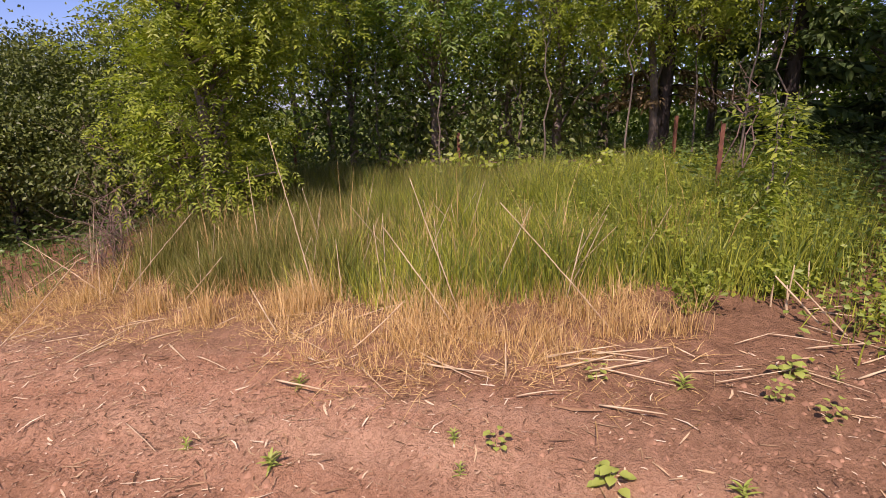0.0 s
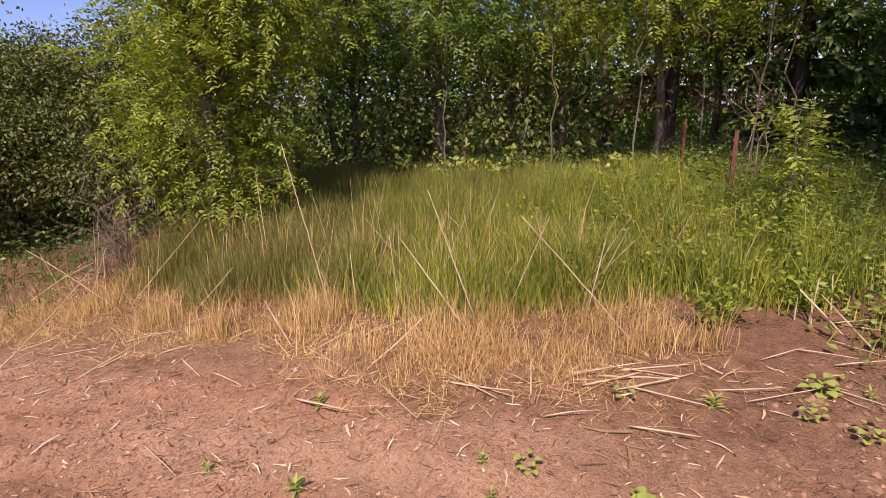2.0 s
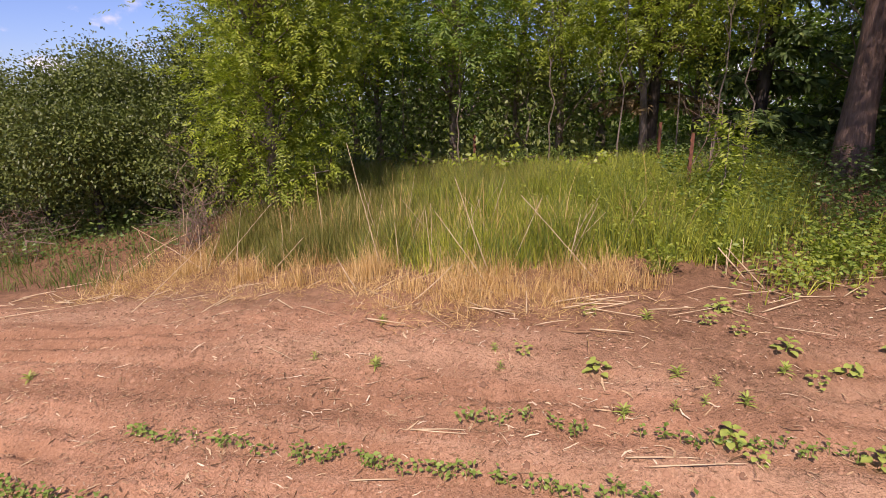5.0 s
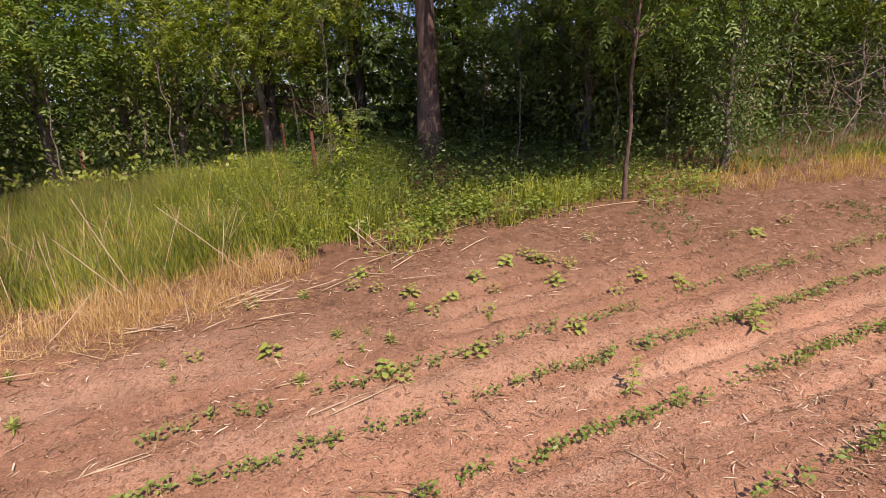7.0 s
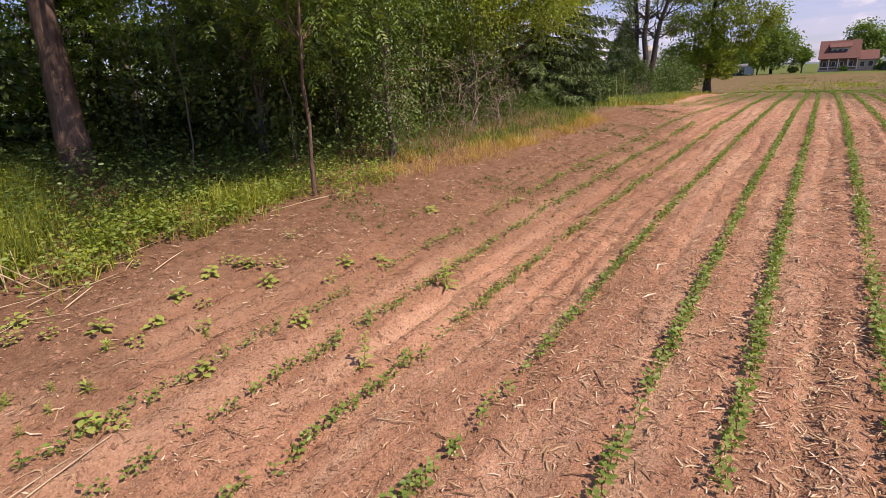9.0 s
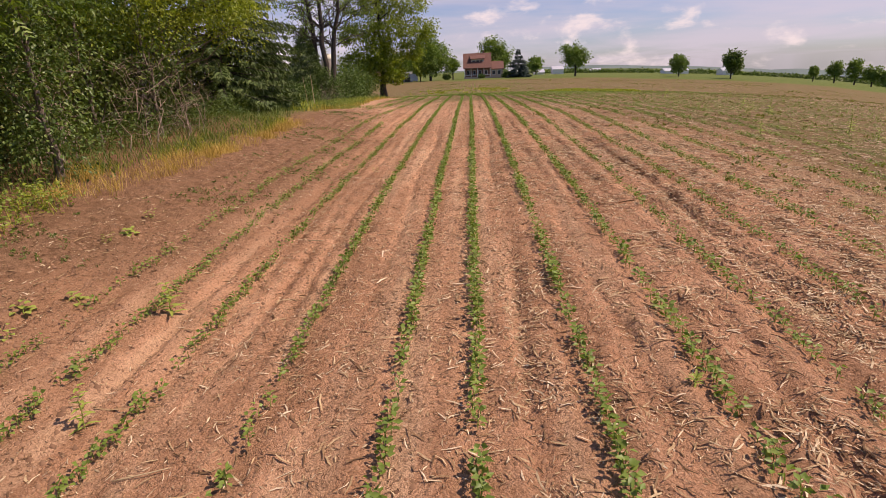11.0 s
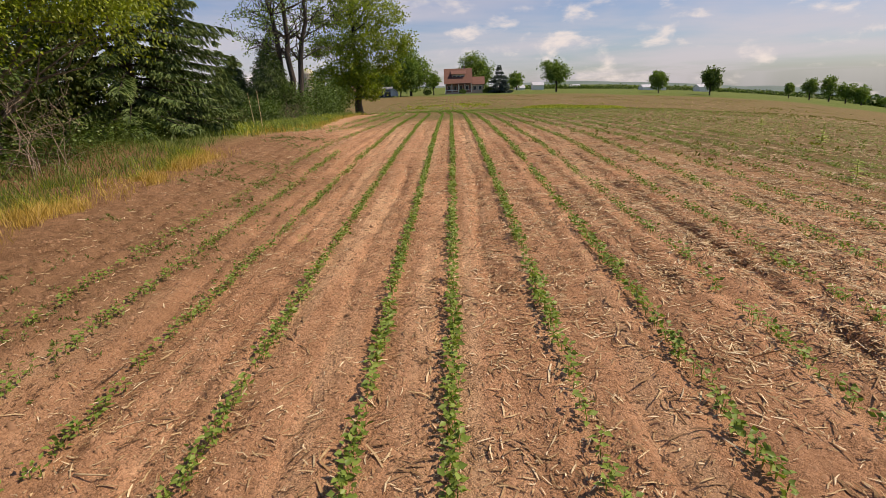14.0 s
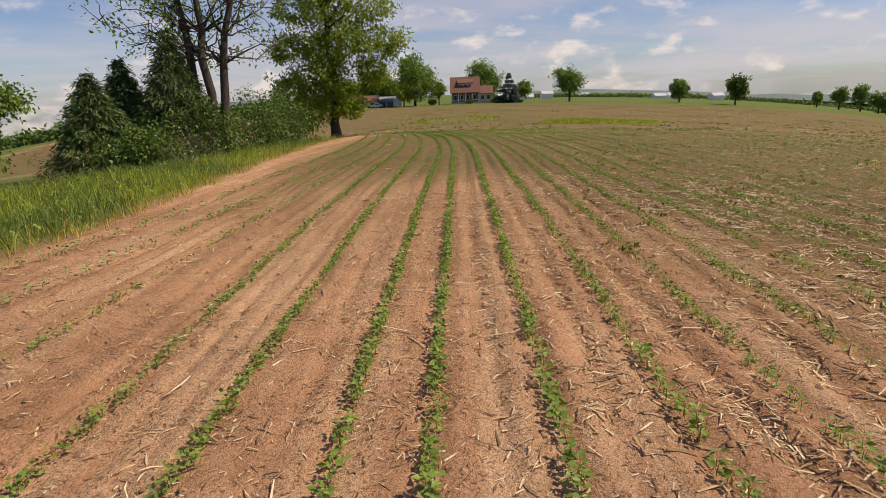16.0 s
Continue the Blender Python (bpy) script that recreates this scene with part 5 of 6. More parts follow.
tufts(5200, 10, 31, 80, 114, lambda x, y: smooth_step(1.05, 0.55, np.hypot((x - 20.0) / 8, (y - 97) / 12) + 0.5 * lump(x, y, 2.5, 68)), 0.42, M_GRASS)
tufts(500, -12, 8, 108, 128, lambda x, y: smooth_step(-0.05, 0.3, lump(x, y, 3.0, 58)), 0.4, M_GRASS)


# ---- farmstead and distance ----
def box(bm, x0, x1, y0, y1, z0, z1):
    c = [bm.verts.new((x, y, z)) for z in (z0, z1) for x, y in ((x0, y0), (x1, y0), (x1, y1), (x0, y1))]
    for q in ((3, 2, 1, 0), (4, 5, 6, 7), (0, 1, 5, 4), (1, 2, 6, 5), (2, 3, 7, 6), (3, 0, 4, 7)):
        bm.faces.new([c[k] for k in q])


def box_part(name, dims, mat, parent, label=""):
    bm = bmesh.new()
    box(bm, *dims)
    return part(name, bm, mat, parent, label)


def slab_part(name, corners, thick, mat, parent, label=""):
    """A sloping slab, such as one side of a roof."""
    bm = bmesh.new()
    lo = [bm.verts.new(c) for c in corners]
    hi = [bm.verts.new((c[0], c[1], c[2] + thick)) for c in corners]
    bm.faces.new(lo[::-1])
    bm.faces.new(hi)
    for k in range(4):
        bm.faces.new((lo[k], lo[(k + 1) % 4], hi[(k + 1) % 4], hi[k]))
    bmesh.ops.recalc_face_normals(bm, faces=bm.faces)
    return part(name, bm, mat, parent, label)


M_BRICK = plain_material("red_brick_wall", (0.20, 0.09, 0.07), (0.32, 0.16, 0.12), 3.0, 0.85)
M_SHINGLE = plain_material("brown_red_shingle", (0.13, 0.056, 0.040), (0.21, 0.098, 0.07), 2.0, 0.85)
M_WHITE = plain_material("white_paint", (0.70, 0.69, 0.66), (0.84, 0.83, 0.80), 2.0, 0.6)
M_TAN = plain_material("tan_siding", (0.45, 0.33, 0.27), (0.58, 0.45, 0.37), 2.0, 0.7)
M_GREY_SIDING = plain_material("grey_boards", (0.24, 0.24, 0.26), (0.40, 0.40, 0.42), 1.5, 0.8)
M_GLASS_DARK = plain_material("window_pane", (0.02, 0.025, 0.03), (0.05, 0.055, 0.065), 2.0, 0.15)
M_METAL_ROOF = plain_material("pale_metal_roof", (0.55, 0.56, 0.58), (0.75, 0.76, 0.78), 0.8, 0.45, 0, 40, 0.3)
M_SILO = plain_material("silo_concrete", (0.42, 0.34, 0.26), (0.58, 0.50, 0.40), 1.2, 0.85)
M_SILO_CAP = plain_material("silo_cap", (0.55, 0.50, 0.35), (0.68, 0.62, 0.45), 1.0, 0.5)
M_TYRE = plain_material("tyre_rubber", (0.015, 0.015, 0.015), (0.03, 0.03, 0.03), 6.0, 0.9)


def window(parent, x, y, z, w, h):
    bm = bmesh.new()
    for q in ((x - w / 2 - 0.1, x + w / 2 + 0.1, y - 0.1, y, z - h / 2 - 0.1, z - h / 2), (x - w / 2 - 0.1, x + w / 2 + 0.1, y - 0.1, y, z + h / 2, z + h / 2 + 0.1),
              (x - w / 2 - 0.1, x - w / 2, y - 0.1, y, z - h / 2, z + h / 2), (x + w / 2, x + w / 2 + 0.1, y - 0.1, y, z - h / 2, z + h / 2)):
        box(bm, *q)
    f = part("window", bm, M_WHITE, parent)
    box_part("pane", (x - w / 2, x + w / 2, y - 0.04, y - 0.01, z - h / 2, z + h / 2), M_GLASS_DARK, f)
    return f


def farmhouse():
    bx, by = 2.9, 222.0
    z0 = float(land(bx, by)) - 0.1
    t = thing("farmhouse", "brick farmhouse with red-brown roof, dormer and white porch", "house", (bx, by, z0), turn=0)
    box_part("wall", (-5.0, 5.0, 1.8, 9.5, 0, 4.9), M_BRICK, t)
    for sx in (-5.0, 4.7):
        bm = bmesh.new()
        v = [bm.verts.new((sx + d, y, z)) for d in (0, 0.3) for y, z in ((1.8, 4.9), (9.5, 4.9), (5.2, 9.2))]
        for q in ((0, 1, 2), (5, 4, 3), (0, 3, 4, 1), (1, 4, 5, 2), (2, 5, 3, 0)):
            bm.faces.new([v[k] for k in q])
        bmesh.ops.recalc_face_normals(bm, faces=bm.faces)
        part("gable", bm, M_TAN, t)
    slab_part("roof", [(-5.5, -0.6, 3.8), (5.5, -0.6, 3.8), (5.5, 5.2, 9.35), (-5.5, 5.2, 9.35)], 0.2, M_SHINGLE, t)
    slab_part("roof", [(5.5, 10.0, 4.7), (-5.5, 10.0, 4.7), (-5.5, 5.2, 9.35), (5.5, 5.2, 9.35)], 0.2, M_SHINGLE, t)
    box_part("dormer", (-2.4, 2.6, 1.9, 5.0, 5.0, 7.4), M_TAN, t)
    slab_part("dormer_roof", [(-2.8, 1.2, 7.3), (3.0, 1.2, 7.3), (3.0, 5.2, 8.9), (-2.8, 5.2, 8.9)], 0.16, M_SHINGLE, t)
    for x in (-1.4, 0.1, 1.6):
        window(t, x, 1.9, 6.35, 1.1, 0.9)
    for x in (-3.6, -1.2, 1.0, 3.4):
        window(t, x, 1.8, 2.3, 0.95, 1.5)
    box_part("porch_floor", (-5.2, 5.2, -0.4, 1.8, 0.0, 0.7), M_TAN, t)
    for x in (-4.9, -2.5, 0, 2.5, 4.9):
        box_part("porch_post", (x - 0.14, x + 0.14, -0.3, 0.0, 0.7, 3.9), M_WHITE, t)
    for x in (-4.9, -2.5, 2.5):
        box_part("railing", (x + 0.14, x + 2.25, -0.22, -0.12, 1.35, 1.5), M_WHITE, t)
    box_part("wing", (5.0, 9.8, 1.0, 8.0, 0, 3.6), M_TAN, t)
    slab_part("wing_roof", [(4.9, 0.3, 3.3), (10.3, 0.3, 3.3), (10.3, 5.0, 6.1), (4.9, 5.0, 6.1)], 0.18, M_SHINGLE, t)
    slab_part("wing_roof", [(10.3, 8.4, 3.3), (4.9, 8.4, 3.3), (4.9, 5.0, 6.1), (10.3, 5.0, 6.1)], 0.18, M_SHINGLE, t)
    for x in (6.3, 8.4):
        window(t, x, 1.0, 2.1, 1.1, 1.4)
    box_part("chimney", (2.2, 2.9, 5.0, 5.7, 8.8, 10.3), M_BRICK, t)
    return t


farmhouse()


def shed(name, label, x, y, w, d, h, ridge, wall, roof, z=None, doors=0, group="farm buildings"):
    z0 = (float(land(x, y)) if z is None else z) - 0.2
    t = thing(name, label, "building", (x, y, z0), group)
    box_part("wall", (-w / 2, w / 2, 0, d, 0, h), wall, t)
    slab_part("roof", [(-w / 2 - 0.4, -0.4, h), (w / 2 + 0.4, -0.4, h), (w / 2 + 0.4, d / 2, h + ridge), (-w / 2 - 0.4, d / 2, h + ridge)], 0.2, roof, t)
    slab_part("roof", [(w / 2 + 0.4, d + 0.4, h), (-w / 2 - 0.4, d + 0.4, h), (-w / 2 - 0.4, d / 2, h + ridge), (w / 2 + 0.4, d / 2, h + ridge)], 0.2, roof, t)
    for sx in (-w / 2, w / 2 - 0.2):
        bm = bmesh.new()
        v = [bm.verts.new((sx + q, yy, zz)) for q in (0, 0.2) for yy, zz in ((0, h), (d, h), (d / 2, h + ridge - 0.05))]
        for q in ((0, 1, 2), (5, 4, 3), (0, 3, 4, 1), (1, 4, 5, 2), (2, 5, 3, 0)):
            bm.faces.new([v[k] for k in q])
        bmesh.ops.recalc_face_normals(bm, faces=bm.faces)
        part("gable", bm, wall, t)
    for k in range(doors):
        xx = -w / 2 + w * (k + 0.5) / doors
        box_part("door", (xx - 1.1, xx + 1.1, -0.06, 0.0, 0.1, h * 0.75), M_GLASS_DARK, t)
    return t


shed("shed", "low grey shed with rusty red roof", -34.5, 224, 10.0, 6, 2.6, 1.9, M_GREY_SIDING, M_SHINGLE, doors=2)
shed("shed", "small dark open shed under trees", -26.5, 226, 6.0, 5, 2.8, 1.0, M_GREY_SIDING, M_GREY_SIDING, doors=2)
box_van = thing("storage_box", "white box container standing on the grass", "container", (-22.0, 222, float(land(-22.0, 222))))
box_part("body", (-1.4, 1.4, 0, 2.2, 0.25, 2.9), M_WHITE, box_van)
for sx in (-1.1, 0.8):
    box_part("runner", (sx, sx + 0.3, 0.1, 2.1, 0.0, 0.25), M_GREY_SIDING, box_van)


def silo(x, y, r, h):
    t = thing("silo", "round tan concrete silo with domed cap", "silo", (x, y, float(land(x, y)) - 0.2), "farm buildings")
    part("shell", tube_mesh("shell", [([(0, 0, 0), (0, 0, h * 0.5), (0, 0, h)], [r, r, r])], M_SILO, 24), None, t)
    s = np.linspace(0, 1, 6)
    part("cap", tube_mesh("cap", [(np.stack([0 * s, 0 * s, h + r * 0.75 * np.sin(s * np.pi / 2)], -1), r * 1.04 * np.cos(s * np.pi / 2) + 0.01)], M_SILO_CAP, 24), None, t)
    for k in range(1, 7):
        part("hoop", tube_mesh("hoop", [([(0, 0, h * k / 7), (0, 0, h * k / 7 + 0.12)], [r * 1.015, r * 1.015])], M_GREY_SIDING, 24), None, t)


silo(-55.3, 222, 2.6, 10.6)


def car(x, y, label, turn=0.0):
    t = thing("car", label, "car", (x, y, float(land(x, y))), "parked cars", turn)
    bm = bmesh.new()
    prof = [(-2.2, 0.35), (-2.25, 0.85), (-1.3, 1.0), (-0.75, 1.45), (0.9, 1.45), (1.6, 0.98), (2.2, 0.9), (2.25, 0.35)]
    a = [bm.verts.new((px, -0.85, pz)) for px, pz in prof]
    b = [bm.verts.new((px, 0.85, pz)) for px, pz in prof]
    bm.faces.new(a)
    bm.faces.new(b[::-1])
    for k in range(8):
        bm.faces.new((a[k], b[k], b[(k + 1) % 8], a[(k + 1) % 8]))
    bmesh.ops.recalc_face_normals(bm, faces=bm.faces)
    body = part("body", bm, M_WHITE, t)
    box_part("window", (-0.8, 0.85, -0.87, -0.855, 1.02, 1.36), M_GLASS_DARK, body)
    for wx in (-1.35, 1.35):
        for wy in (-0.8, 0.8):
            part("wheel", tube_mesh("wheel", [([(wx, wy - 0.1, 0.32), (wx, wy - 0.09, 0.32), (wx, wy + 0.09, 0.32), (wx, wy + 0.1, 0.32)], [0.02, 0.32, 0.32, 0.02])], M_TYRE, 12), None, t)


car(-37.2, 218, "white parked car on the far lane")
car(-29.6, 222, "white parked car beside the shed", 12)

far_tree("maple_tree", "dark dense round maple beside the farmhouse", (-15.3, 220), 15.8, (6.0, 6, 5), 2.2, M_LEAF_FAR, 300, 16, 0.6, "trees round the farmhouse")
far_tree("yard_tree", "pale green tree near the sheds", (-24.0, 235), 11.5, (3.8, 4, 4), 2.0, M_LEAF, 200, 14, 0.5, "trees round the farmhouse")
far_tree("yard_tree", "small tree on the farmhouse lawn", (-6.6, 219), 8.0, (2.0, 2, 2.5), 2.0, M_LEAF, 100, 12, 0.4, "trees round the farmhouse")
far_tree("yard_tree", "broad tree behind the farmhouse", (11.8, 238), 14.2, (6.5, 5, 5), 2.5, M_LEAF_FAR, 240, 14, 0.6, "trees round the farmhouse")
far_tree("yard_tree", "tree behind the sheds", (-36.0, 238), 12.0, (4.5, 4, 4), 2.5, M_LEAF, 200, 14, 0.55, "trees round the farmhouse")
far_tree("yard_tree", "low yellow-green tree before the sheds", (-19.0, 216), 7.5, (3.0, 3, 3), 1.6, M_LEAF_SUN, 130, 13, 0.45, "trees round the farmhouse")
far_tree("yard_tree", "broad pale green tree over the lane", (-30.0, 237), 12.5, (4.6, 4, 4), 2.4, M_LEAF, 220, 14, 0.5, "trees round the farmhouse")
far_tree("yard_tree", "dark tree at the end of the sheds", (-43.0, 234), 10.0, (4.6, 4, 4), 2.0, M_LEAF_DARK, 180, 14, 0.55, "trees round the farmhouse")
spruce_tree("blue_spruce", "bluish conical spruce beside the farmhouse", (18.4, 219), 10.4, 5.6, M_NEEDLE_BLUE, 0.02, 18, "trees round the farmhouse", 0.8, 8)
for bx, h in ((13.8, 2.6), (15.2, 2.2), (-8.8, 1.8), (4.5, 1.4)):
    far_tree("yard_shrub", "clipped dark shrub by the farmhouse", (bx, 218.5), h, (1.3, 1.2, 1.0), 0.2, M_LEAF_DARK, 60, 10, 0.35, "shrubs round the farmhouse")

far_tree("field_tree", "single round tree far across the fields", (40.5, 222), 12.0, (4.3, 4, 4), 3.2, M_LEAF_FAR, 150, 13, 0.55)
far_tree("field_tree", "single tree far across the fields", (77.5, 216), 7.6, (2.6, 2.6, 2.6), 2.2, M_LEAF_FAR, 120, 12, 0.5)
far_tree("field_tree", "single round tree far across the fields", (92.0, 206), 8.0, (3.3, 3.3, 3.3), 1.8, M_LEAF_DARK, 150, 13, 0.55)
for bx, by, h, r in ((143.8, 246, 6.4, 2.0), (150, 242, 8.6, 3.8), (156, 238.6, 8.8, 3.6), (161, 235.7, 8.6, 3.4), (165.5, 233, 9.0, 3.6), (172, 227.6, 4.0, 2.8), (177, 224.8, 5.0, 3.2)):
    far_tree("grove_tree", "dark tree in a grove at the field's far corner", (bx, by), h, (r * 0.72, r * 0.72, r * 0.72), 2.4, M_LEAF_FAR, 90, 12, 0.5, "grove trees")
far_tree("field_tree", "small far tree by white farm buildings", (48.0, 420), 12.0, (7, 5, 5), 1.0, M_LEAF_FAR, 90, 12, 0.9)

# distant farms: low white sheds along the horizon
for k, (bx, by, w, h) in enumerate(((34, 430, 9, 1.8), (52, 430, 7, 1.5), (66, 432, 8, 3.5), (162, 470, 9, 2.2), (176, 480, 8, 2.8), (204, 462, 8, 3.6), (150, 690, 12, 2.2))):
    shed("farm_shed", "low white farm building far across the fields", bx, by, w, 12, h, 2.2, M_WHITE, M_METAL_ROOF, doors=0, group="distant farm buildings")


def wood_line(name, label, pts, height, n, leaf, mat):
    """A far belt of trees as one piece: clumps along a line on the ground."""
    pts = np.asarray(pts, float)
    u = rng.uniform(0, len(pts) - 1, n)
    i = np.minimum(u.astype(int), len(pts) - 2)
    f = (u - i)[:, None]
    c = pts[i] * (1 - f) + pts[i + 1] * f
    hh = height * (0.45 + 0.55 * (lump(c[:, 0], c[:, 1], 22.0, 51) + 0.5)) * (0.55 + 0.45 * np.round(rng.random(n), 1))
    p = np.stack([c[:, 0], c[:, 1] + rng.normal(size=n) * 4, land(c[:, 0], c[:, 1]) + hh * rng.random(n)], -1)
    return stuff(name, fast_mesh(name, *leaves(p, unit(rng.normal(size=(n, 3))), leaf * rng.uniform(0.6, 1.4, n), leaf * 0.8, 0.2), mat), label, "woods")


wood_line("tree_line", "far belt of trees along the horizon", [(60, 640), (160, 600), (300, 560), (420, 500), (640, 480)], 5.5, 7000, 2.0, M_LEAF_DARK)
wood_line("tree_line", "far belt of trees beyond the low meadow", [(-60, 300), (-140, 260), (-240, 220), (-420, 200)], 9.0, 5000, 2.2, M_LEAF_DARK)
wood_line("tree_line", "far woods behind the grove", [(230, 330), (330, 300), (520, 220), (700, 120)], 10.0, 5000, 2.6, M_LEAF_DARK)

# distance haze is put into the hills' blue-green colour
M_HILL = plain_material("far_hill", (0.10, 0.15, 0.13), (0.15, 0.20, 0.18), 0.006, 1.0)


def hill(name, label, x0, x1, y, top, seed):
    xs = np.linspace(x0, x1, 60)
    s = np.linspace(0, 1, 60)
    h = top * np.sin(np.pi * s) ** 0.7 * (0.75 + 0.5 * (lump(xs, xs * 0, (x1 - x0) / 7, seed) + 0.5))
    rows = [np.stack([xs, np.full(60, y - d), land(xs, np.full(60, y)) - 5 + h * g], -1) for d, g in ((260, 0.0), (140, 0.45), (40, 0.9), (0, 1.0), (-120, 0.7), (-300, 0.0))]
    v = np.concatenate(rows)
    i = (np.arange(5)[:, None] * 60 + np.arange(59)[None]).ravel()
    return tagged(new(name, fast_mesh(name, v, np.stack([i, i + 1, i + 61, i + 60], -1), M_HILL, True)), label, "hill", kind="structure")


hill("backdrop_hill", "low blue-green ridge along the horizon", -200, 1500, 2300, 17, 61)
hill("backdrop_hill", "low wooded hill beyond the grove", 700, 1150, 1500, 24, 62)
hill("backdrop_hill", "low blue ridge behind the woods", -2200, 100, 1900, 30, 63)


# ---- weeds, stalks, posts and litter along the field edge ----
def weed(name, label, kind_, size):
    """One weed at the origin: a stem and its leaves as parts."""
    t = thing(name, label, "weed", (0, 0, -50), "weeds on the soil")
    if kind_ == "broad":
        n, h = 12, 0.10
    elif kind_ == "spiky":
        n, h = 16, 0.06
    else:
        n, h = 18, 0.30
    part("stem", tube_mesh("stem", [(bent((0, 0, -0.02), (0.01, 0, h * size), 4, 0, 0.03), 0.006 * size * np.array([1, 0.9, 0.7, 0.4]))], M_WEED_LEAF, 5), None, t)
    for k in range(n):
        a = k * 2.4 + rng.normal() * 0.2
        s = (k + 0.5) / n
        if kind_ == "broad":
            d, L, w, z = (np.cos(a), np.sin(a), 0.25), 0.085 * rng.uniform(0.6, 1.15), 0.072 * rng.uniform(0.8, 1.1), h * s
            b = np.array([np.cos(a), np.sin(a), 0]) * rng.uniform(0.005, 0.055) + np.array([0, 0, z])
        elif kind_ == "spiky":
            d, L, w, z = (np.cos(a), np.sin(a), 0.3 + s), 0.12 * rng.uniform(0.7, 1.1), 0.024, h * s
            b = np.array([0, 0, z])
        else:
            d, L, w, z = (np.cos(a), np.sin(a), 0.35), 0.13 * (1.1 - s * 0.6), 0.034, h * s
            b = np.array([0, 0, z])
        d = unit(np.array([d]))
        side = unit(np.cross(d, [[0, 0, 1.0]]))
        up = np.cross(side, d)
        u = np.array([0, 0.25, 0.6, 0.85, 1.0])
        half_w = np.array([0.12, 0.85, 1.0, 0.55, 0.0]) * w / 2 if kind_ == "broad" else np.array([0.2, 0.9, 0.8, 0.4, 0.0]) * w / 2
        mid = b + d * L * u[:, None] * size - np.array([[0, 0, 1.0]]) * (L * 0.35 * u ** 2)[:, None] * size
        v = np.concatenate([mid - side * half_w[:, None] * size + up * (half_w * 0.35)[:, None] * size, mid, mid + side * half_w[:, None] * size + up * (half_w * 0.35)[:, None] * size])
        f = [(q + r * 5, q + r * 5 + 1, q + (r + 1) * 5 + 1, q + (r + 1) * 5) for r in (0, 1) for q in range(4)]
        part("leaf", fast_mesh("leaf", v, np.array(f), M_WEED_LEAF, True), None, t)
    return t


BROAD = ((-4.21, 0.35), (-4.39, 1.31), (-4.15, 1.19), (-3.86, 1.62), (-4.04, 1.38), (-3.73, 1.95), (-3.58, 1.74), (-3.9, 2.28), (-3.72, 2.37), (-4.06, 2.66), (-4.18, 2.93), (-3.89, 3.02), (-3.81, 3.21),
         (-3.62, 2.93), (-3.41, 2.16), (-2.96, 2.69), (-4.16, 3.68), (-3.39, 3.66), (-3.25, 3.32), (-3.07, 1.15), (-2.95, 1.26), (-3.01, 1.85), (-3.64, 5.12), (-3.58, 5.4), (-3.67, 5.97), (-3.17, 3.96), (-4.75, 2.37), (-3.99, 2.96), (-3.67, -0.1), (-3.55, 0.42), (-1.7, 9.99))
SPIKY = ((-3.68, -0.3), (-4.21, 0.78), (-4.35, 1.52), (-3.65, 1.56), (-3.5, 1.15), (-3.56, 0.93), (-3.34, 1.06), (-3.35, 1.29), (-3.26, 0.88), (-3.19, 0.58), (-3.5, -0.23), (-3.97, -1.29), (-3.44, -1.65), (-3.4, -1.13), (-3.37, 2.14), (-3.06, -4.06),
         (1.5, 4.0), (1.4, 2.9), (2.2, 2.4), (1.6, 8.4))
TALL = ((-2.28, 2.67), (-2.45, 4.05))
BUSHY = ((8.6, 17.7), (9.1, 10.9), (9.3, 12.9), (9.6, 14.4), (10.1, 20.4), (8.9, 17.0), (10.6, 31.0), (13.9, 40.5), (6.2, 12.0), (12.4, 26.0))
for kind_, spots, label, grow in (("broad", BROAD, "low weed with broad pale green leaves on bare soil", (0.48, 0.75)), ("spiky", SPIKY, "small rosette weed with narrow green leaves", (0.42, 0.66)),
                                  ("tall", TALL, "upright leafy weed between crop rows", (0.7, 1.0)), ("tall", BUSHY, "bushy weed clump standing in the stubble", (1.1, 1.7))):
    protos = [weed("weed_plant", label, kind_, s) for s in grow]
    for k, (wx, wy) in enumerate(spots):
        p = protos[k % 2]
        m = pose(wx, wy, float(surface(wx, wy)) - 0.005, rng.normal() * 5, rng.normal() * 5, rng.uniform(0, 360))
        if k < 2:
            p.matrix_world = m
        else:
            copy_thing(p, m)


def stalk(name, label, a, b, r, group, category="dead stalk"):
    """A dry hollow stalk with swollen joints, from a to b."""
    a, b = np.asarray(a, float), np.asarray(b, float)
    L = float(np.linalg.norm(b - a))
    k = max(5, int(L / 0.09) * 2 + 1)
    pts = bent(np.zeros(3), b - a, k, rng.normal() * 0.012, 0.0012)
    rad = r * np.linspace(1.0, 0.55, k) * np.where(np.arange(k) % 4 == 1, 1.25, 1.0)
    rad[0] *= 0.7
    rad[-1] *= 0.5
    v, f = tubes([(pts, rad)], 6)
    caps = np.array([[0, 3, 2, 1], [0, 5, 4, 3], [len(v) - 6, len(v) - 5, len(v) - 4, len(v) - 3], [len(v) - 6, len(v) - 3, len(v) - 2, len(v) - 1]])
    ob = new(name, fast_mesh(name, v, np.concatenate([f, caps]), M_STALK, True))
    ob.matrix_world = pose(*a)
    return tagged(ob, label, category, group)


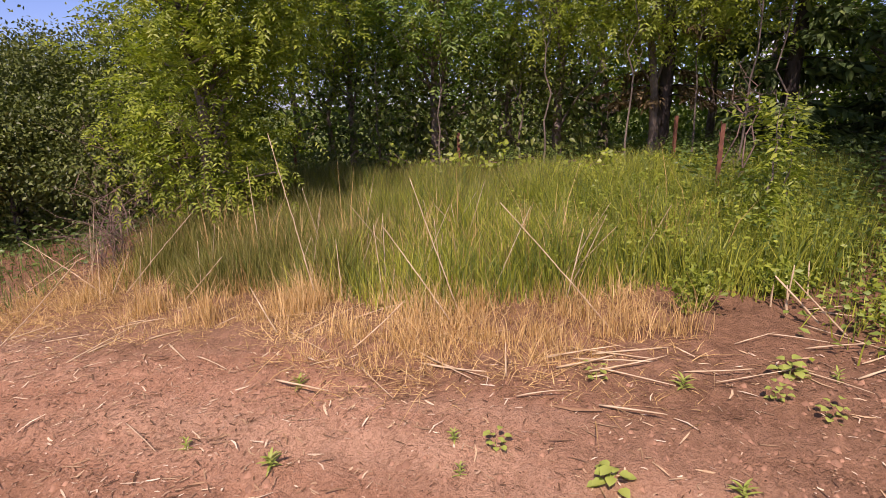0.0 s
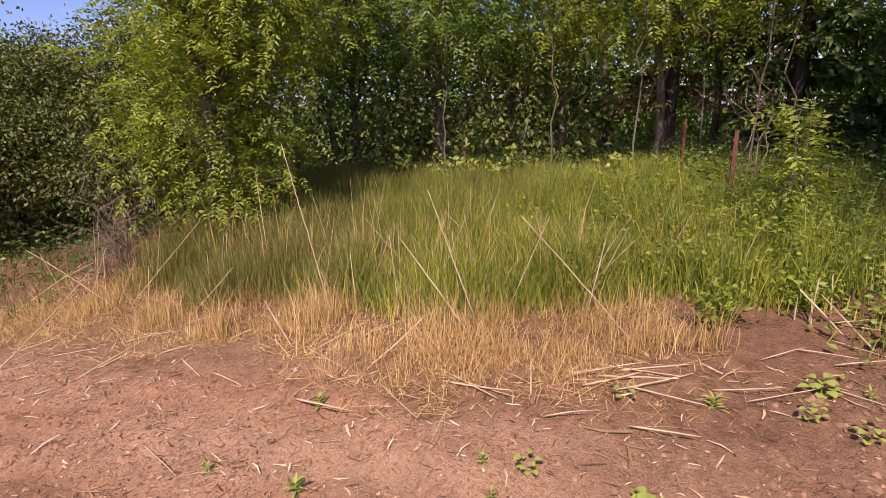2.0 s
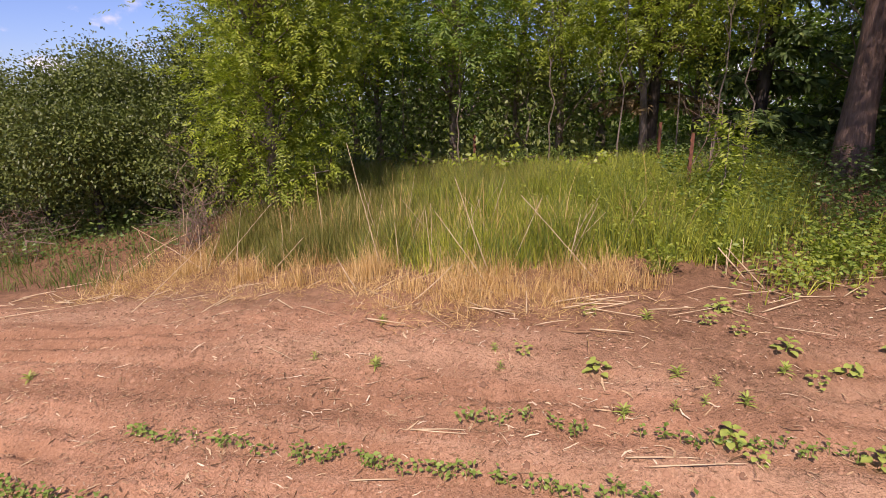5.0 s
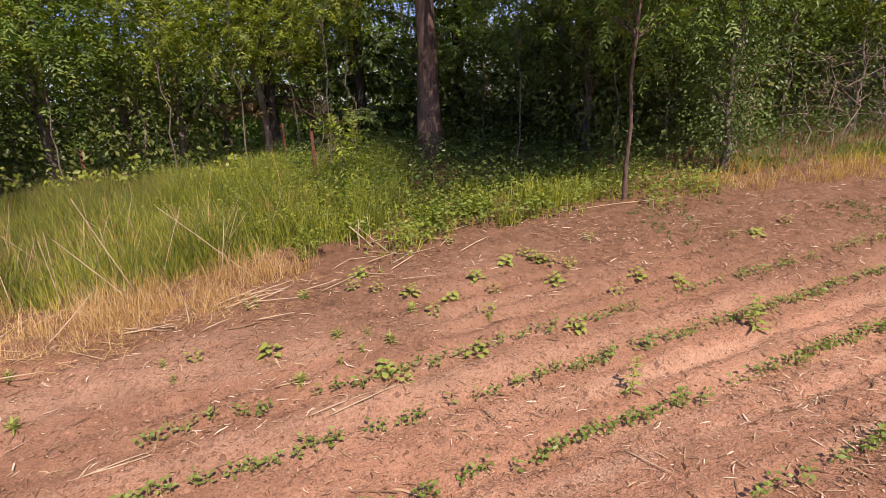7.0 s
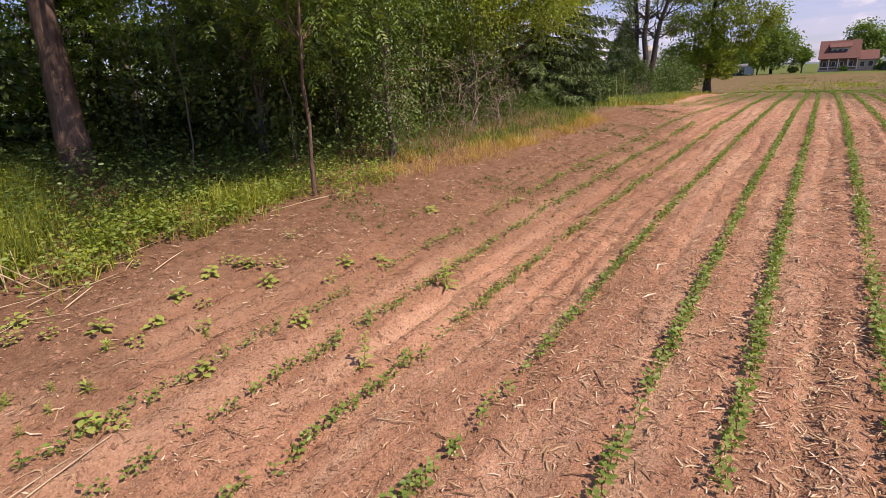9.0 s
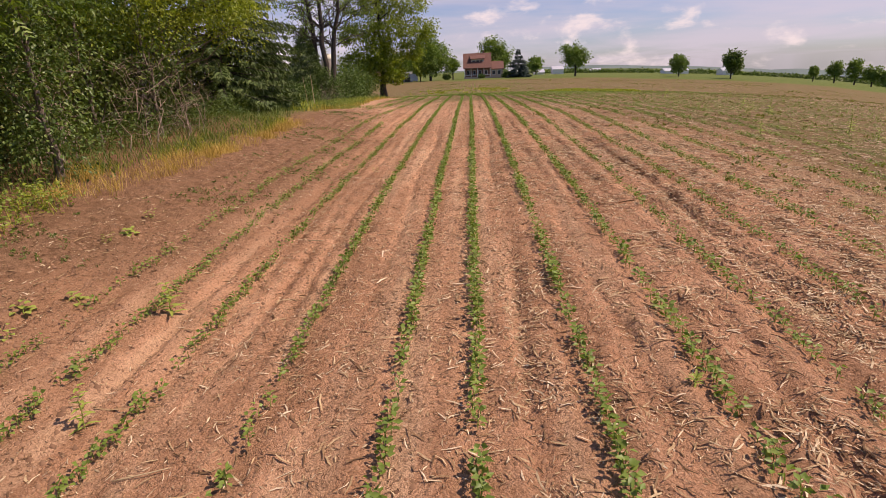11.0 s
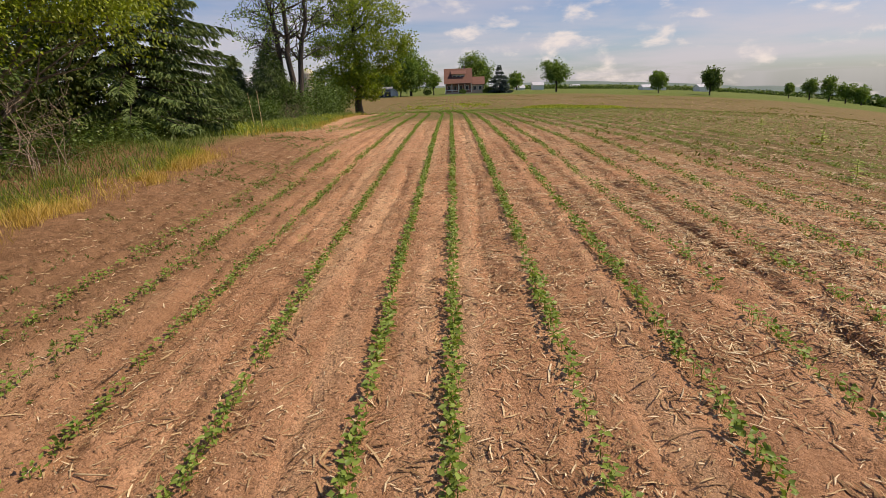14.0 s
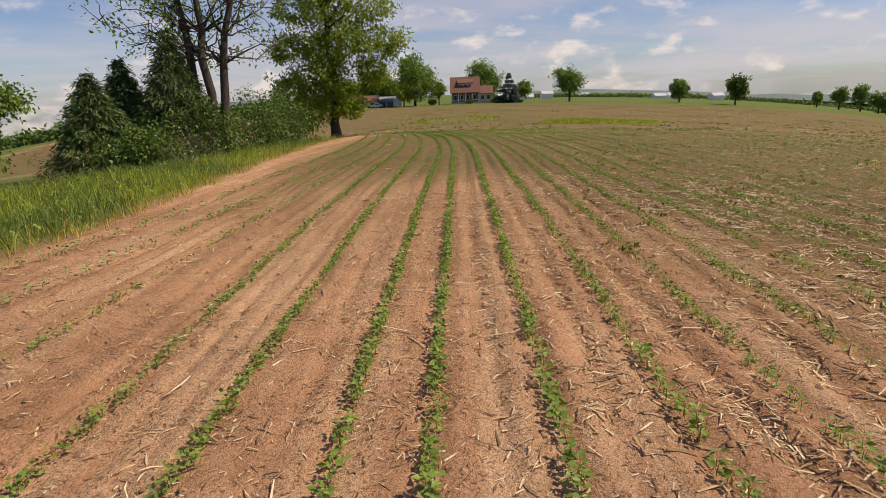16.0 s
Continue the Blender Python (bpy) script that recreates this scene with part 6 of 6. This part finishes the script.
UPRIGHT = ((-4.26, -4.22, 1.08, 0.85), (-4.83, -0.53, -0.36, 0.94), (-4.69, -0.53, -0.52, 0.66), (-4.86, 0.44, -0.73, 0.76), (-4.94, -1.66, -0.33, 1.29), (-5.08, -3.49, 0.05, 0.45), (-4.49, -1.73, -0.23, 0.30), (-4.39, -1.17, 0.37, 0.33),
           (-5.13, 1.51, -0.01, 0.21), (-4.86, 1.76, -0.32, 0.30), (-5.32, 1.68, -0.01, 0.25), (-4.17, -0.13, -0.01, 0.18), (-4.98, 0.13, 0.11, 0.57), (-5.07, -1.53, -0.05, 0.47), (-5.29, -2.10, 0.19, 0.45), (-5.10, -3.11, 0.48, 0.45), (-6.07, -5.72, 0.94, 0.39), (-6.00, -2.85, -0.08, 0.94))
for sx, sy, dy, dz in UPRIGHT:
    z = float(surface(sx, sy)) - 0.03
    stalk("dead_stalk", "tall dry pale stalk leaning in the grass", (sx, sy, z), (sx - 0.05, sy + dy, z + dz + 0.03), 0.005 if dz > 0.35 else 0.006, "dead stalks in the grass")
for k in range(46):
    sy = rng.uniform(-5.4, 0.9)
    sx = float(field_edge(sy)) - rng.uniform(0.4, 1.9)
    z = float(surface(sx, sy)) - 0.03
    stalk("dead_stalk", "thin dry stalk standing among tall grass", (sx, sy, z), (sx + rng.normal() * 0.1, sy + rng.normal() * 0.22, z + rng.uniform(0.3, 0.75)), rng.uniform(0.0025, 0.0045), "dead stalks in the grass")
LYING = ((-2.85, 0.58, -2.91, 0.97), (-2.81, 0.70, -2.86, 1.18), (-2.89, -0.69, -2.89, -0.33), (-2.49, -0.94, -2.55, -0.66), (-2.88, -0.70, -2.93, -0.35), (-1.85, 2.26, -1.58, 2.36), (-1.87, 6.05, -1.67, 6.04), (-4.40, 0.22, -4.45, 0.95),
         (-4.52, 0.21, -4.41, 0.67), (-4.27, 0.31, -4.43, 0.72), (-4.09, -3.17, -4.69, -3.04), (-4.05, -5.96, -4.52, -4.90), (-4.22, -3.12, -5.38, -2.94), (-4.22, -1.70, -5.01, -1.29), (-5.0, 4.1, -4.85, 5.0), (-4.95, 4.6, -4.8, 5.3))
for x0, y0, x1, y1 in LYING:
    stalk("fallen_stalk", "pale broken corn stalk lying on the soil", (x0, y0, float(surface(x0, y0)) + 0.012), (x1, y1, float(surface(x1, y1)) + 0.02), 0.005, "stalks lying on the soil")
for k in range(70):
    sy = rng.uniform(-6.5, 2.6)
    sx = float(field_edge(sy)) + rng.normal() * 0.28 + 0.05
    a = rng.uniform(-0.7, 0.7) + math.pi / 2
    L = rng.uniform(0.15, 0.5)
    ex, ey = sx + math.cos(a) * L, sy + math.sin(a) * L
    stalk("fallen_stalk", "pale dry stalk lying along the field edge", (sx, sy, float(surface(sx, sy)) + 0.015), (ex, ey, float(surface(ex, ey)) + rng.uniform(0.01, 0.06)), rng.uniform(0.003, 0.0065), "stalks lying on the soil")


def broken_stalk(pts, r):
    """A thick stalk snapped at its middle, both ends on the soil."""
    pts = np.asarray(pts, float)
    ob = new("broken_stalk", tube_mesh("broken_stalk", [(pts - pts[0], r * np.array([0.9, 1.0, 1.0, 0.95, 0.8]))], M_STALK, 7))
    ob.matrix_world = pose(*pts[0])
    return tagged(ob, "pale dry stalk snapped over in the middle", "dead stalk", "dead stalks in the grass")


broken_stalk([(-5.19, 1.43, 0.52), (-5.19, 1.425, 0.66), (-5.18, 1.43, 0.775), (-5.06, 1.53, 0.67), (-4.95, 1.62, 0.57)], 0.0065)
stalk("dead_stalk", "short thick pale stalk standing upright", (-5.21, 1.52, 0.52), (-5.21, 1.535, 0.85), 0.007, "dead stalks in the grass")


def fence_post(x, y, h, label):
    """A rusty steel post of T section with studs."""
    t = thing("fence_post", label, "fence post", (x, y, float(surface(x, y)) - 0.1), "fence posts", rng.uniform(-20, 20))
    bm = bmesh.new()
    box(bm, -0.024, 0.024, -0.004, 0.004, 0, h)
    part("flange", bm, M_RUST, t)
    box_part("web", (-0.004, 0.004, 0.004, 0.036, 0, h), M_RUST, t)
    for k in range(int(h / 0.11)):
        box_part("stud", (-0.010, 0.010, -0.012, -0.004, 0.12 + k * 0.11, 0.145 + k * 0.11), M_RUST, t)


fence_post(-7.4, 1.47, 1.0, "rusty steel fence post standing in the grass")
fence_post(-9.3, 1.30, 0.95, "dark steel fence post in the shade")
fence_post(-9.8, -1.75, 0.85, "rusty steel fence post before the trees")
fence_post(-9.8, -4.6, 0.85, "rusty steel fence post before the trees")


def dead_thicket(name, label, x, y, spread, height, n, mat, group="dead brush"):
    """Bare forked twigs from a few stools; each main stem is a part, the finest twigs one piece."""
    t = thing(name, label, "brush", (x, y, float(surface(x, y)) - 0.03), group)
    fine = []
    for k in range(n):
        a = np.array([rng.normal() * spread[0] * 0.5, rng.normal() * spread[1] * 0.5, 0])
        b = a + np.array([rng.normal() * spread[0] * 0.6, rng.normal() * spread[1] * 0.6, height * rng.uniform(0.5, 1.1)])
        p = bent(a, b, 7, 0.05, 0.06)
        part("stem", tube_mesh("stem", [(p, 0.011 * rng.uniform(0.6, 1.4) * np.array([1, 0.85, 0.7, 0.55, 0.45, 0.3, 0.12]))], mat, 5), None, t)
        for q in range(7):
            s = p[rng.integers(1, 7)]
            e = s + np.array([rng.normal() * 0.32, rng.normal() * 0.32, rng.uniform(-0.1, 0.4)])
            br = bent(s, e, 4, 0, 0.09)
            fine.append((br, 0.0045 * np.array([1, 0.75, 0.5, 0.2])))
            for w in range(2):
                e2 = br[2] + rng.normal(size=3) * 0.14
                fine.append((bent(br[2], e2, 3, 0, 0.05), 0.0025 * np.array([1, 0.6, 0.3])))
    ob = part("brushwood", tube_mesh("brushwood", fine, mat, 3), None, t)
    ob["kind"] = "stuff"


dead_thicket("brush_pile", "grey dead brush pile leaning beside the vine tree", -6.1, -4.75, (0.16, 0.22), 0.8, 11, M_TWIG)
dead_thicket("dead_brush", "bare brown dead branches in the thicket", -6.1, 8.4, (0.4, 0.7), 2.4, 7, M_TWIG_PALE)
dead_thicket("dead_brush", "bare pale dead branches in the thicket", -5.9, 9.9, (0.4, 0.8), 1.7, 7, M_TWIG_PALE)
dead_thicket("dead_brush", "bare dead branches under the bright tree", -5.9, 11.6, (0.4, 0.6), 1.5, 8, M_TWIG_PALE)
dead_thicket("dead_brush", "dead twigs below the vine tree", -6.8, -4.4, (0.5, 0.7), 1.3, 12, M_TWIG)
dead_thicket("dead_sapling", "bare grey sapling with forked twigs near the post", -7.6, 1.75, (0.15, 0.15), 1.3, 3, M_TWIG)
dead_thicket("dead_brush", "dry brown brush in the hedge", -9.0, 36.0, (0.8, 1.2), 1.3, 12, M_TWIG)
dead_thicket("dead_brush", "low brown dead branches under the dark shrubs", -6.0, -8.4, (0.5, 0.9), 0.8, 12, M_TWIG)
dead_thicket("dead_brush", "rusty brown dead boughs fallen in the meadow", -11.6, 33.0, (0.7, 0.9), 1.2, 10, M_NEEDLE_DRY)
stalk("marker_stake", "thin pale stake standing at the field margin", (-5.9, 21.3, float(surface(-5.9, 21.3)) - 0.05), (-5.95, 21.3, float(surface(-5.9, 21.3)) + 1.25), 0.014, "", "stake")
stalk("marker_stake", "thin bent pale stake at the field margin", (-6.2, 21.5, float(surface(-6.2, 21.5)) - 0.05), (-6.3, 21.45, float(surface(-6.2, 21.5)) + 1.2), 0.010, "", "stake")
for k in range(8):
    sy = rng.uniform(-5.6, -3.9)
    sx = rng.uniform(-5.5, -4.6)
    z = float(surface(sx, sy))
    tilt = rng.normal()
    stalk("dead_stalk", "pale dry stalk propped across the brush", (sx, sy, z + 0.02), (sx - rng.uniform(0.0, 0.4), sy + 0.75 * tilt, z + rng.uniform(0.25, 0.75)), rng.uniform(0.003, 0.0055), "dead stalks in the grass")


def lime_bush(x, y, r, h):
    """A low bushy weed with yellow-green leaves on many thin stems."""
    t = thing("bushy_weed", "low yellow-green bushy weed at the edge of the grass", "weed", (x, y, float(surface(x, y)) - 0.01), "bushy weeds")
    p = []
    for k in range(26):
        a, s = rng.random() * 2 * np.pi, rng.random() ** 0.5
        e = np.array([np.cos(a) * r * s, np.sin(a) * r * s, h * rng.uniform(0.55, 1.0) * (1.1 - 0.4 * s)])
        b = bent((e[0] * 0.2, e[1] * 0.2, 0), e, 5, 0.05, 0.03)
        part("stem", tube_mesh("stem", [(b, 0.004 * np.array([1, 0.8, 0.6, 0.45, 0.3]))], M_WEED_LEAF, 4), None, t)
        p.append(b[1:][rng.integers(0, 4, 16)] + rng.normal(size=(16, 3)) * 0.03)
    p = np.concatenate(p)
    part("foliage", fast_mesh("foliage", *leaves(p, unit(rng.normal(size=p.shape) + [0, 0, 0.3]), rng.uniform(0.03, 0.06, len(p)), 0.024, 0.15), M_LEAF_SUN), None, t)


lime_bush(-5.1, 0.95, 0.24, 0.36)
lime_bush(-5.4, 1.55, 0.20, 0.26)
lime_bush(-5.35, 2.35, 0.26, 0.28)
lime_bush(-5.5, 3.1, 0.28, 0.30)
lime_bush(-5.4, 3.9, 0.25, 0.26)


def grape_vine(x, y0, y1, n):
    """A vine trailing along the old fence: arching canes with broad pale leaves."""
    t = thing("wild_vine", "trailing vine with broad pale green leaves on an old fence", "vine", (x, y0, float(surface(x, y0))), "wild vines")
    spots = []
    for k in range(n):
        a = np.array([rng.normal() * 0.1, rng.uniform(0, y1 - y0), rng.uniform(0.1, 0.4)])
        b = a + np.array([rng.uniform(0.0, 0.35), rng.uniform(-0.6, 0.6), rng.uniform(0.0, 0.35)])
        c = bent(a, b, 7, 0.18, 0.03)
        part("cane", tube_mesh("cane", [(c, 0.006 * np.linspace(1, 0.4, 7))], M_TWIG, 4), None, t)
        spots.append(c[1:])
    q = np.repeat(np.concatenate(spots), 3, 0)
    q = q + rng.normal(size=q.shape) * 0.05
    d = unit(rng.normal(size=q.shape) * [0.5, 1.0, 0.5] + [0.5, 0, -0.3])
    part("foliage", fast_mesh("foliage", *leaves(q, d, rng.uniform(0.05, 0.09, len(q)), rng.uniform(0.045, 0.08, len(q)), 0.12, unit(rng.normal(size=q.shape) * 0.4 + [0.8, 0, 0.6])), M_LEAF_SUN), None, t)


grape_vine(-9.1, -2.6, -0.9, 9)
grape_vine(-9.0, -0.9, 1.0, 14)
